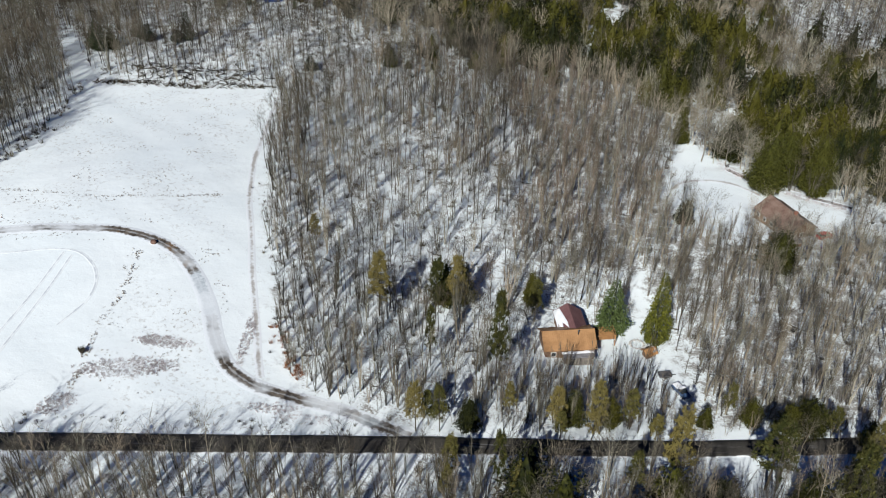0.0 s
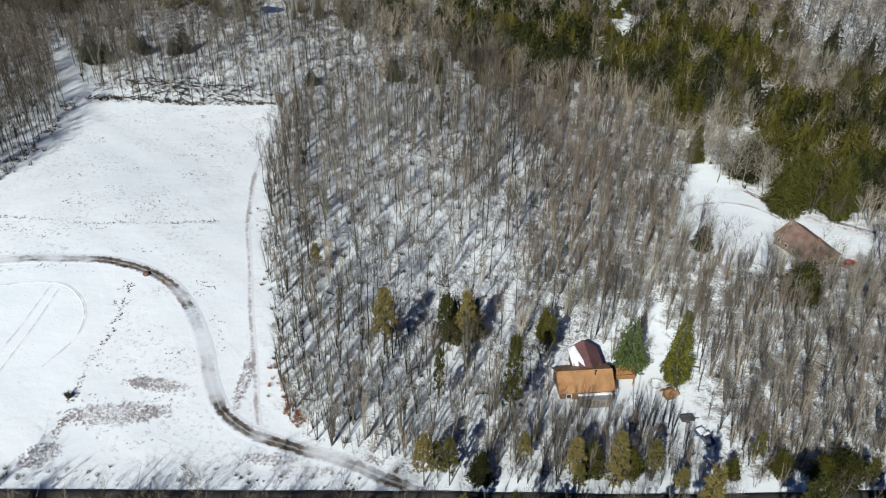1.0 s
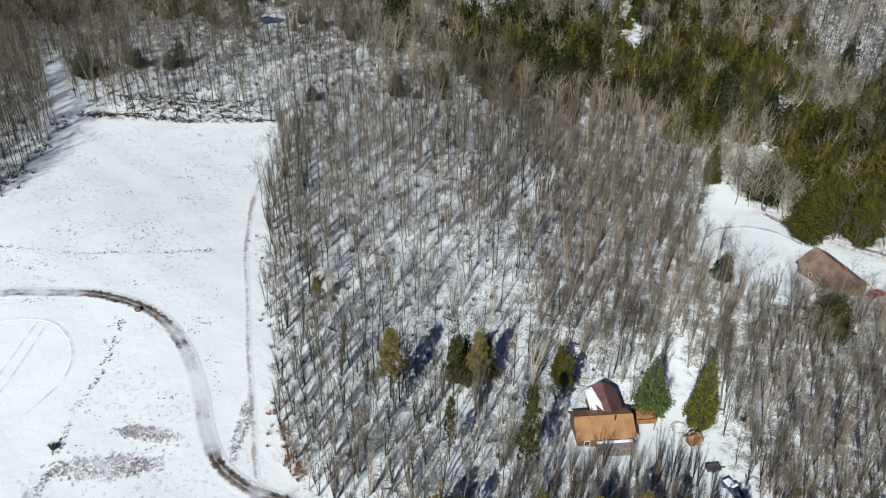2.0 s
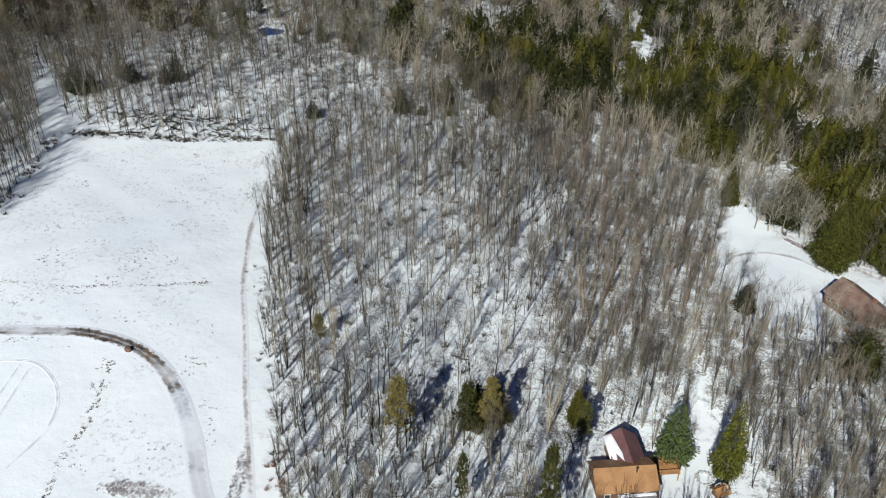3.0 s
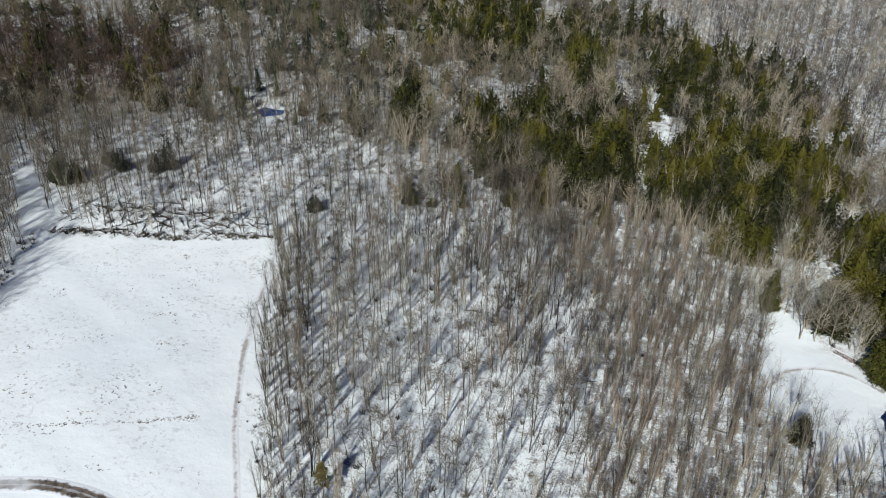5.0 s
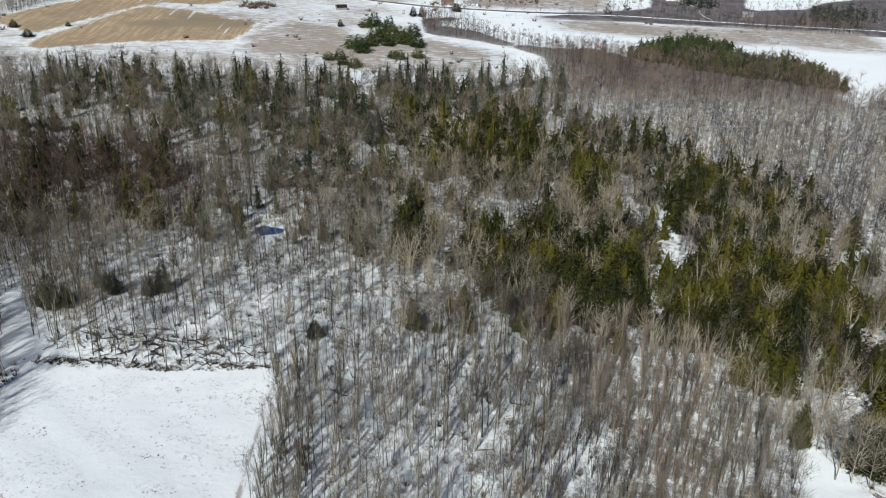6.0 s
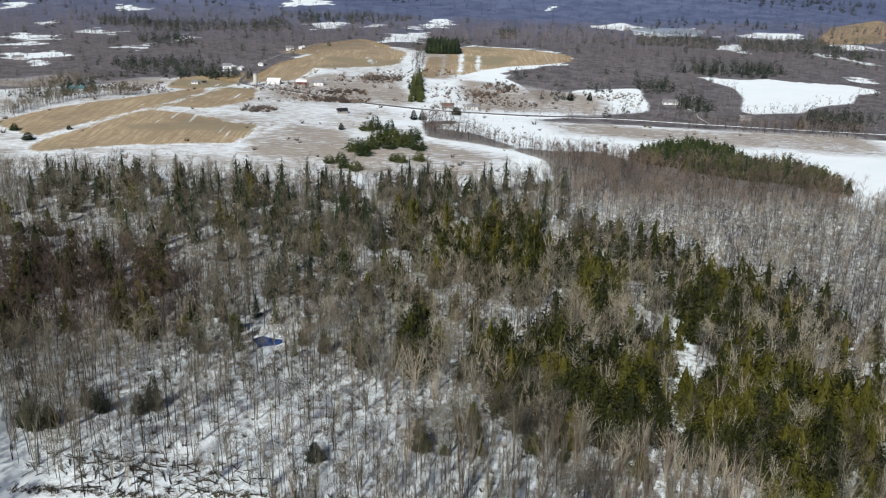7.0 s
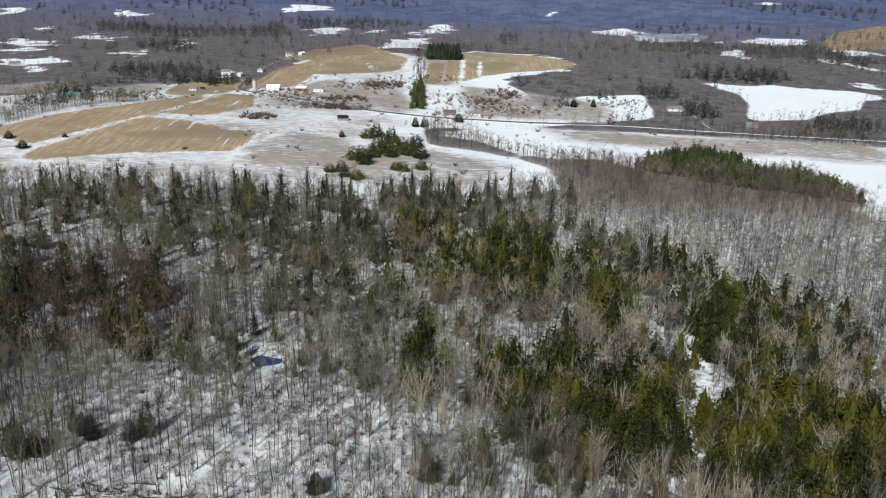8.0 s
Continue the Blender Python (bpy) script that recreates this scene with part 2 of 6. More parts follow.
OPEN = [
    [(-430, 590), (-300, 575), (-190, 590), (-76, 578), (20, 590), (56, 614), (59, 651), (55, 674), (40, 695), (14, 714), (-22, 729), (-24, 730), (-30, 790), (20, 806), (95, 831), (79, 872), (80, 915), (71, 973), (60, 1036), (69, 1075), (102, 1109), (143, 1139), (151, 1211), (101, 1297), (26, 1314), (2, 1258), (-45, 1250), (-80, 1293), (-126, 1397), (-168, 1216), (-192, 1132), (-199, 999), (-195, 938), (-260, 1000), (-300, 985), (-330, 930), (-480, 800)],
    [(-19, 768), (15, 751), (41, 712), (68, 702), (96, 706), (118, 682), (157, 713), (188, 707), (193, 665), (226, 645), (236, 606), (240, 587), (420, 600), (520, 640), (520, 775), (335, 770), (147, 808), (20, 806)],
]
OPEN += [
    [(221, 615), (256, 616), (231, 564), (224, 596), (330, 560)],
    [(80, 886), (96, 932), (115, 967), (137, 986), (190, 993), (186, 945), (175, 874), (143, 859), (112, 849), (86, 852)],
]
FAR_OPEN = [
    [(-601, 1542), (-586, 1561), (-530, 1531), (-505, 1502), (-494, 1439), (-537, 1452)],
    [(-685, 1481), (-641, 1460), (-579, 1433), (-544, 1371), (-572, 1340), (-627, 1357)],
    [(-608, 1317), (-569, 1315), (-505, 1260), (-533, 1250), (-584, 1266)],
    [(-559, 1213), (-519, 1186), (-491, 1201), (-465, 1173), (-447, 1110), (-457, 1074), (-490, 1106), (-524, 1139)],
    [(-685, 1606), (-693, 1654), (-667, 1652), (-645, 1590), (-669, 1585)],
    [(-850, 1837), (-826, 1881), (-788, 1918), (-792, 1852), (-805, 1786), (-824, 1782)],
    [(-665, 1873), (-630, 1868), (-548, 1837), (-572, 1803), (-617, 1813)],
]
FAR_OPEN += [
    [(-337, 1946), (-329, 2046), (-321, 2198), (-228, 2074), (-243, 1973), (-298, 1955), (-320, 1910)],
    [(-248, 1733), (-189, 1780), (-166, 1736), (-187, 1667), (-225, 1617)],
    [(-155, 1752), (-107, 1816), (-108, 1740), (-151, 1695)],
    [(-101, 1363), (-85, 1570), (-30, 1652), (-22, 1542), (-40, 1364)],
    [(-73, 1696), (-32, 1869), (8, 1968), (7, 1764), (-31, 1705)],
    [(-439, 1258), (-421, 1305), (-372, 1291), (-386, 1239)],
    [(-394, 1361), (-412, 1489), (-373, 1415), (-372, 1316)],
    [(-252, 1046), (-254, 1102), (-238, 1090), (-234, 1039)],
]
FAR_OPEN += [
    [(277, 1078), (310, 1074), (375, 1079), (410, 1058), (459, 1033), (445, 1005), (418, 994), (390, 945), (349, 925), (318, 888), (268, 876), (263, 891), (283, 944), (295, 1005), (286, 1036)],
    [(358, 1776), (430, 1853), (501, 1901), (493, 1850), (424, 1742), (354, 1666)],
    [(301, 1906), (351, 1958), (410, 1911), (415, 1872), (337, 1828), (300, 1865)],
    [(498, 1722), (598, 1828), (680, 1815), (648, 1703), (580, 1661), (536, 1739)],
    [(404, 1463), (468, 1561), (418, 1324), (399, 1374)],
    [(648, 1622), (696, 1612), (722, 1571), (685, 1494), (634, 1517)],
]
FAR_OPEN += [
    [(220, 2170), (255, 2172), (258, 2127), (219, 2115)],
    [(943, 2809), (1011, 2830), (968, 2738), (808, 2404)],
    [(559, 1466), (559, 1349), (558, 1236), (539, 1197), (524, 1273)],
    [(453, 1144), (486, 1088), (474, 1064), (449, 1102)],
]
STUBBLE = [
    [(-328, 722), (-319, 748), (-300, 784), (-270, 827), (-249, 866), (-237, 905), (-231, 864), (-237, 823), (-245, 790), (-258, 769), (-270, 738), (-281, 714), (-295, 693), (-314, 710)],
    [(-241, 775), (-207, 765), (-173, 747), (-155, 739), (-157, 721), (-160, 690), (-186, 686), (-231, 673), (-274, 653), (-277, 668), (-266, 696), (-253, 737)],
    [(-232, 807), (-226, 862), (-213, 921), (-191, 918), (-181, 851), (-194, 818), (-208, 800)],
    [(-264, 917), (-272, 993), (-221, 1032), (-215, 992), (-219, 945), (-247, 912)],
]
STUBBLE += [
    [(-198, 979), (-198, 1039), (-190, 1114), (-163, 1182), (-126, 1224), (-78, 1246), (-60, 1210), (-65, 1122), (-76, 1097), (-147, 1083), (-154, 1043), (-159, 996)],
    [(2, 1231), (25, 1295), (55, 1294), (99, 1272), (134, 1231), (148, 1200), (135, 1159), (106, 1138), (65, 1119), (31, 1088), (5, 1051), (-1, 1050)],
    [(620, 1596), (787, 1913), (984, 2113), (766, 1662), (685, 1629)],
    [(-27, 1036), (-20, 1173), (-14, 1174), (-20, 1030)],
]
ROUGH = [[(-159, 744), (-135, 763), (-131, 738), (-127, 689), (-146, 704), (-160, 707)], [(-334, 890), (-338, 966), (-283, 1010), (-272, 886), (-306, 841)], [(-350, 870), (-480, 930), (-400, 1010), (-345, 960)],
         [(-150, 640), (-60, 640), (-70, 740), (-130, 770), (-160, 700)], [(-180, 850), (-30, 850), (-40, 1000), (-140, 1060), (-170, 980)], [(0, 850), (140, 840), (150, 950), (60, 1000), (0, 1040)],
         [(-100, 610), (20, 610), (40, 680), (-20, 720), (-90, 700)], [(60, 820), (330, 790), (330, 700), (240, 720), (80, 760)], [(-40, 1010), (10, 1010), (10, 1240), (-40, 1240)], [(84, 233), (92, 222), (100, 215), (113, 208), (116, 214), (102, 222), (91, 234)]]
ROUGH += [
    [(-208, 1204), (-179, 1304), (-130, 1440), (-77, 1268), (-113, 1237), (-164, 1188)],
    [(-305, 840), (-322, 934), (-309, 961), (-276, 997), (-270, 939), (-271, 882), (-279, 854)],
]
HEMLOCKS = [
    [(-13, 455), (-8, 487), (8, 490), (30, 485), (40, 474), (33, 434), (21, 422), (10, 430), (-4, 434), (-15, 425)],
    [(47, 444), (56, 453), (58, 425), (50, 385), (41, 378), (42, 409)],
    [(88, 443), (103, 449), (122, 440), (115, 408), (103, 383), (94, 365), (85, 369), (73, 372), (79, 403)],
    [(-28, 367), (-19, 374), (-17, 344), (-23, 330), (-29, 351)],
    [(115, 396), (122, 397), (113, 364), (102, 352)],
    [(118, 355), (125, 356), (121, 338), (111, 332)],
]
HEMLOCKS += [
    [(58, 327), (77, 342), (106, 350), (121, 321), (111, 298), (101, 300), (87, 283), (73, 281), (57, 289), (53, 300)],
    [(2, 356), (30, 360), (52, 337), (48, 300), (32, 298), (11, 328), (2, 333)],
    [(99, 286), (129, 284), (120, 262), (103, 255), (95, 270)],
    [(138, 306), (153, 302), (142, 266), (128, 268)],
    [(92, 238), (93, 254), (121, 265), (160, 262), (175, 225), (135, 205), (112, 219), (100, 224)],
]
DARK_WOOD = [[(-230, 440), (-191, 433), (-180, 438), (-156, 430), (-124, 419), (-103, 389), (-94, 360), (-107, 346), (-128, 344), (-146, 338), (-215, 370)]]
MIXED = [(-20, 365), (5, 305), (40, 275), (100, 260), (150, 230), (175, 300), (150, 380), (110, 450), (70, 520), (-30, 500), (-40, 400)]
STUBBLE += [[(-208, 1204), (-178, 1295), (-128, 1425), (-77, 1268), (-114, 1244), (-165, 1199)]]
SEAMS = [
    [(-284, 676), (-277, 706), (-258, 753), (-245, 781), (-234, 812), (-226, 862), (-220, 919)],
    [(-245, 783), (-209, 773), (-175, 754), (-157, 744)],
    [(-158, 992), (-149, 1074), (-76, 1093), (-57, 1115), (-51, 1211)],
    [(-100, 1165), (-87, 1104)],
    [(16, 1221), (9, 1055)],
    [(36, 1202), (30, 1087)],
]
DARK_FAR = [
    [(-350, 825), (-338, 923), (-296, 817), (-329, 783)],
    [(-391, 1116), (-238, 1086), (-221, 1036), (-272, 986), (-356, 1032)],
    [(-640, 1655), (-572, 1711), (-474, 1647), (-362, 1664), (-305, 1790), (-254, 1590), (-337, 1545), (-439, 1523)],
    [(-448, 1389), (-378, 1398), (-336, 1300), (-388, 1250)],
    [(-275, 976), (-224, 1023), (-218, 993), (-265, 959)],
    [(331, 1655), (449, 1688), (458, 1588), (395, 1389), (283, 1435)],
    [(263, 1191), (313, 1194), (406, 1181), (346, 1053), (271, 1046), (287, 1149)],
    [(488, 1624), (638, 1637), (595, 1360), (515, 1191), (528, 1374), (421, 1368)],
]
DARK_FAR += [
    [(220, 977), (246, 959), (220, 836), (199, 859)],
    [(102, 1735), (132, 1721), (107, 1496), (79, 1536)],
    [(206, 1029), (239, 1041), (214, 967), (190, 957)],
    [(328, 890), (381, 883), (347, 803), (294, 797)],
    [(-289, 1822), (-102, 1950), (-55, 1880), (-192, 1711), (-258, 1682)],
]
GAP_GROVES = [
    [(125, 333), (139, 338), (142, 314), (128, 285), (115, 276), (112, 296)],
    [(74, 252), (96, 256), (95, 240), (84, 238), (78, 244)],
]
HOLLOW_GROVES = [
    [(-30, 287), (-5, 285), (-5, 309), (-25, 305)],
    [(-1, 288), (28, 288), (31, 308), (4, 316)],
]
POOL_BRUSH = [
    [(-102, 352), (-82, 354), (-76, 330), (-93, 323)],
    [(-126, 440), (-102, 450), (-84, 374), (-104, 360)],
    [(-66, 396), (-34, 402), (-34, 362), (-58, 358)],
]
PINE_BAND = [(118, 682), (157, 713), (188, 707), (193, 665), (226, 645), (236, 606), (233, 596), (211, 615), (176, 634), (139, 657), (121, 674)]
DENSE = [(14, 150), (28, 250), (10, 300), (60, 290), (80, 255), (62, 235), (62, 195), (88, 184), (140, 190), (140, 120), (52, 120), (54, 170), (36, 168)]


def woodness(x, y):
    """Signed distance into woodland: positive under trees."""
    open_land = any_of(x, y, [FIELD, LANE, CLEARING, YARD] + OPEN)
    open_land = np.maximum(open_land, any_of(x, y, FAR_OPEN))
    wide = np.clip((np.asarray(y) - 850) / 400, 0, 1)
    open_land = open_land + wide * (6 * np.sin(x * 0.043 + 2 * np.sin(y * 0.031)) + 5 * np.sin(y * 0.083 + x * 0.11) - 2)
    open_land = np.maximum(open_land, 6.4 - np.hypot(x - POOL[0], y - POOL[1]))
    open_land = np.maximum(open_land, 1.8 - line_gap(x, y, [POOL, (-71, 340)]))
    open_land = np.maximum(open_land, 5.2 - line_gap(x, y, ROAD))
    open_land = np.maximum(open_land, 0.5 + 0.8 * np.sin(y * 0.13) + 0.8 * np.sin(y * 0.41 + 1) - line_gap(x, y, STREAM))
    open_land = np.maximum(open_land, 0.6 + 0.9 * np.sin(y * 0.17) + 0.9 * np.sin(y * 0.37) - line_gap(x, y, STREAM_FORK))
    return -open_land


# ---- ground: one sheet to the horizon ----
def spread(core_lo, core_hi, step, end_lo, end_hi, grow):
    vals = list(np.arange(core_lo, core_hi + 0.01, step))
    d = step
    while vals[-1] < end_hi:
        d = min(d * grow, 160)
        vals.append(vals[-1] + d)
    d = step
    while vals[0] > end_lo:
        d = min(d * grow, 160)
        vals.insert(0, vals[0] - d)
    return np.array(vals)


def mesh_from(name, verts, tris, mats, mat_index=None, attrs=(), smooth=False):
    me = bpy.data.meshes.new(name)
    verts, tris = np.asarray(verts, np.float32), np.asarray(tris, np.int32)
    k = tris.shape[1]
    me.vertices.add(len(verts))
    me.vertices.foreach_set("co", verts.ravel())
    me.loops.add(len(tris) * k)
    me.loops.foreach_set("vertex_index", tris.ravel())
    me.polygons.add(len(tris))
    me.polygons.foreach_set("loop_start", np.arange(0, len(tris) * k, k, dtype=np.int32))
    for m in mats:
        me.materials.append(m)
    if mat_index is not None:
        me.polygons.foreach_set("material_index", np.asarray(mat_index, np.int32))
    for key, vals in attrs:
        me.attributes.new(key, "FLOAT", "POINT").data.foreach_set("value", np.asarray(vals, np.float32))
    me.update(calc_edges=True)
    me.polygons.foreach_set("use_smooth", np.full(len(tris), smooth))
    return me


gxs = spread(-122, 118, 2.2, -4200, 4200, 1.045)
gys = spread(96, 275, 2.2, -1200, 4900, 1.024)
GX, GY = np.meshgrid(gxs, gys)
X, Y = GX.ravel(), GY.ravel()
Z = ground_z(X, Y)
road_gap = line_gap(X, Y, ROAD)
Z = Z + 0.22 * bell(X * 0, road_gap, 0, 5.2, 1, 1.1) * np.clip(line_gap(X, Y, TRACK) / 4 - 0.8, 0, 1) + swell(X, Y)
nx, ny = len(gxs), len(gys)
idx = np.arange(nx * ny).reshape(ny, nx)
quads = np.stack([idx[:-1, :-1], idx[:-1, 1:], idx[1:, 1:], idx[1:, :-1]], -1).reshape(-1, 4)
# past 560 m litter rises and brings in the painted woodland shade
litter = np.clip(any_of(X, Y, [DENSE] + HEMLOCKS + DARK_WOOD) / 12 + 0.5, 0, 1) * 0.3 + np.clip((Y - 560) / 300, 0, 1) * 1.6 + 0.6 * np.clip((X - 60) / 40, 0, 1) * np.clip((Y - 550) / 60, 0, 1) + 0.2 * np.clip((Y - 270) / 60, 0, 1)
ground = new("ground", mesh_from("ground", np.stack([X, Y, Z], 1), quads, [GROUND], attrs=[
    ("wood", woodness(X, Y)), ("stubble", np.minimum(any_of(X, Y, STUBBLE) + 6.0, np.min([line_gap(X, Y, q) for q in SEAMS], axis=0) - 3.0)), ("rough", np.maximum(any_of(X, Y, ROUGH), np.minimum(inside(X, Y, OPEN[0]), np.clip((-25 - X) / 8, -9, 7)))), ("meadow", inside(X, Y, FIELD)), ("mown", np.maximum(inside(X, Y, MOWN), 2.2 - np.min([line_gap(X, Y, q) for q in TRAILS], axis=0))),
    # hills: share of the painted haze blue, growing with distance
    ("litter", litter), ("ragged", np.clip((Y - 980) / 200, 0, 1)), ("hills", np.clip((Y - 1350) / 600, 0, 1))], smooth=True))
tagged(ground, "snow-covered ground with dead grass and leaf litter", "ground", kind="structure")


def ribbon(name, pts, width, mat, lift=0.1, step=3.0, label="", crown=0.06, skirt=0.04, drop=0.5, ice=None):
    """A road laid along a line on the ground, with a cambered top and a skirt."""
    fine = []
    for (ax, ay), (bx, by) in zip(pts, pts[1:]):
        k = max(1, int(math.hypot(bx - ax, by - ay) / step))
        fine += [(ax + (bx - ax) * i / k, ay + (by - ay) * i / k) for i in range(k)]
    fine.append(pts[-1])
    P = np.array(fine)
    for _ in range(4):
        P[1:-1] = 0.25 * P[:-2] + 0.5 * P[1:-1] + 0.25 * P[2:]
    D = np.gradient(P, axis=0)
    D /= np.linalg.norm(D, axis=1)[:, None]
    N = np.stack([-D[:, 1], D[:, 0]], 1)
    zc = ground_z(P[:, 0], P[:, 1])
    rows = []
    for off, dz in ((-0.5 - skirt, -drop), (-0.5, 0.0), (-0.25, crown * 0.7), (0, crown), (0.25, crown * 0.7), (0.5, 0.0), (0.5 + skirt, -drop)):
        Q = P + N * off * width
        rows.append(np.c_[Q, np.maximum(ground_z(Q[:, 0], Q[:, 1]), zc - 0.4) + swell(Q[:, 0], Q[:, 1]) + lift + dz])
    V = np.stack(rows, 1).reshape(-1, 3)
    n, m = len(P), len(rows)
    i = np.arange(n * m).reshape(n, m)
    F = np.stack([i[:-1, :-1], i[:-1, 1:], i[1:, 1:], i[1:, :-1]], -1).reshape(-1, 4)
    across = np.tile([-1.08, -1, -0.5, 0, 0.5, 1, 1.08], n)
    iced = np.repeat(np.exp(-((P[:, 1] - ice[0]) / ice[1]) ** 4) if ice else np.zeros(n), m)
    return tagged(new(name, mesh_from(name, V, F, [mat], attrs=[("across", across), ("iced", iced)], smooth=True)), label, "road", kind="structure")


def asphalt(name, a, b):
    n = Nodes(name, 0.85, 0.25)
    patch = n.math("ADD", n.math("MULTIPLY", n.noise(0.25, 4.0), 0.6), n.math("MULTIPLY", n.noise(6.0, 3.0), 0.4))
    col = n.mix(n.step(patch, 0.35, 0.65), a, b)
    slush = n.step(n.noise(0.5, 5.0, 0.65, n.mapped((0.12, 2.2, 1))), 0.57, 0.72)
    n.bump(n.noise(8.0), 0.2, 0.02)
    col = n.mix(n.math("MULTIPLY", slush, 0.4), col, (0.4, 0.4, 0.41))
    rim = n.math("ADD", n.math("ABSOLUTE", n.attr("across")), n.math("MULTIPLY", n.math("SUBTRACT", n.noise(0.7, 5.0, 0.65), 0.5), 0.55))
    return n.done(n.mix(n.step(rim, 0.92, 1.02, 0.0, 0.85), col, (0.74, 0.77, 0.80)))


ASPHALT = asphalt("wet_asphalt", (0.036, 0.034, 0.031), (0.078, 0.072, 0.063))
FAR_ASPHALT = asphalt("grey_asphalt", (0.10, 0.10, 0.10), (0.17, 0.165, 0.16))
def rut_material():
    n = Nodes("trodden_path", 0.85, 0.2)
    f = n.math("ADD", n.math("MULTIPLY", n.noise(0.12, 5.0), 0.6), n.math("MULTIPLY", n.noise(1.3, 4.0), 0.4))
    return n.done(n.mix(n.step(n.math("ADD", f, n.math("MULTIPLY", n.math("POWER", n.math("ABSOLUTE", n.attr("across")), 2.0), 0.16)), 0.46, 0.64), n.mix(n.noise(2.0), (0.34, 0.32, 0.30), (0.52, 0.51, 0.50)), (0.79, 0.835, 0.87)))


def track_material():
    """Wheel ruts of mud, gravel and ice, ragged into snow at both sides."""
    n = Nodes("muddy_track", 0.8, 0.3)
    wob = n.math("MULTIPLY", n.math("SUBTRACT", n.noise(0.9, 5.0, 0.65), 0.5), 1.1)
    c = n.math("ABSOLUTE", n.math("ADD", n.attr("across"), n.math("MULTIPLY", n.math("SUBTRACT", n.noise(0.25, 3.0), 0.5), 0.5)))
    edge = n.step(n.math("ADD", c, n.math("MULTIPLY", wob, 1.1)), 0.90, 0.55)
    crown = n.step(n.math("ADD", c, n.math("MULTIPLY", wob, 0.8)), 0.02, 0.22)
    bare = n.math("MULTIPLY", n.math("MULTIPLY", edge, n.math("ADD", n.math("MULTIPLY", crown, 0.35), 0.65)), n.step(n.noise(0.1, 3.0), 0.36, 0.56, 0.2, 1.0))
    mud = n.mix(n.step(n.noise(0.7, 6.0, 0.7), 0.36, 0.62), (0.045, 0.036, 0.028), (0.17, 0.145, 0.12))
    mud = n.mix(n.step(n.noise(0.12, 4.0, 0.6), 0.58, 0.68), mud, (0.30, 0.33, 0.35))
    mud = n.mix(n.step(n.noise(0.14, 4.0, 0.6), 0.58, 0.66), mud, (0.17, 0.105, 0.055))
    frost = n.mix(n.step(n.noise(0.8, 5.0, 0.7), 0.42, 0.62), (0.42, 0.48, 0.52), (0.66, 0.72, 0.76))
    mud = n.mix(n.step(n.math("ADD", n.attr("iced"), n.math("MULTIPLY", n.math("SUBTRACT", n.noise(0.3, 4.0), 0.5), 0.9)), 0.4, 0.6), mud, frost)
    n.bump(n.noise(2.5, 5.0), 0.4, 0.08)
    return n.done(n.mix(bare, (0.79, 0.84, 0.88), mud))


ribbon("farm_track", TRACK, 3.2, track_material(), 0.06, 1.5, "muddy icy farm track curving across the snowy field", -0.03, 0.22, 0.14, (146.5, 8.0))
ribbon("drive_loop", [(65.8, 216), (69.5, 221.5), (78.4, 223.8), (85.5, 222), (90.7, 214.6)], 1.1, rut_material(), 0.06, 1.5, "curved tyre track in the snowy clearing", -0.02, 0.6, 0.12)
def tyre_material():
    n = Nodes("pressed_snow", 0.6, 0.3)
    gap = n.step(n.math("ADD", n.noise(0.3, 4.0), n.math("MULTIPLY", n.math("POWER", n.math("ABSOLUTE", n.attr("across")), 2.0), 0.22)), 0.44, 0.62)
    return n.done(n.mix(gap, n.mix(n.noise(2.5), (0.56, 0.61, 0.66), (0.70, 0.745, 0.78)), (0.86, 0.915, 0.935)))


TYRED = tyre_material()
for pts in ([(-112, 153), (-95, 156), (-88, 158), (-80, 158), (-75, 153), (-72.5, 147), (-72.5, 141), (-76, 133)], [(-81, 156), (-82, 141), (-83, 133), (-84, 122), (-86, 110)], [(-83, 157), (-84.5, 141), (-86, 131), (-88, 120)]):
    ribbon("tyre_track", pts, 0.55, TYRED, 0.05, 1.5, "faint tyre track pressed into field snow", -0.02, 0.6, 0.12)
ribbon("earth_bank", [(86, 231.5), (90, 226), (95, 221.5), (102, 216.5), (107, 212.5), (114, 208)], 2.0, track_material(), 0.07, 1.5, "bare brown earth along the clearing's edge", -0.03, 0.4, 0.14)
ribbon("footpath", PATH, 1.1, rut_material(), 0.05, 2.0, "narrow muddy path along the wood's edge", -0.02, 0.6, 0.12)
ribbon("road", ROAD, 4.3, ASPHALT, 0.16, label="dark wet asphalt road between snow banks")
FAR_ROAD = [(-420, 760), (-300, 880), (-166, 924), (-82, 860), (-23, 840), (57, 834), (139, 838), (229, 819), (345, 799), (700, 740)]
HILL_ROAD = [(-166, 924), (-211, 956), (-222, 1099), (-207, 1198), (-180, 1330)]
ribbon("road_far", FAR_ROAD[2:], 6.5, FAR_ASPHALT, 0.35, 8.0, "grey country road crossing snowy farmland")
ribbon("road_hill", HILL_ROAD, 4.0, FAR_ASPHALT, 0.35, 8.0, "grey farm lane climbing past stubble fields")
ribbon("driveway_far", [(218, 825), (214, 850), (222, 880), (212, 905)], 4.5, FAR_ASPHALT, 0.35, 6.0, "ploughed driveway beside a snowy lawn")


# ---- trees: shapes ----
def frame_of(d):
    d = d / np.linalg.norm(d)
    a = np.cross(d, (0, 0, 1) if abs(d[2]) < 0.9 else (1, 0, 0))
    a /= np.linalg.norm(a)
    return d, a, np.cross(d, a)


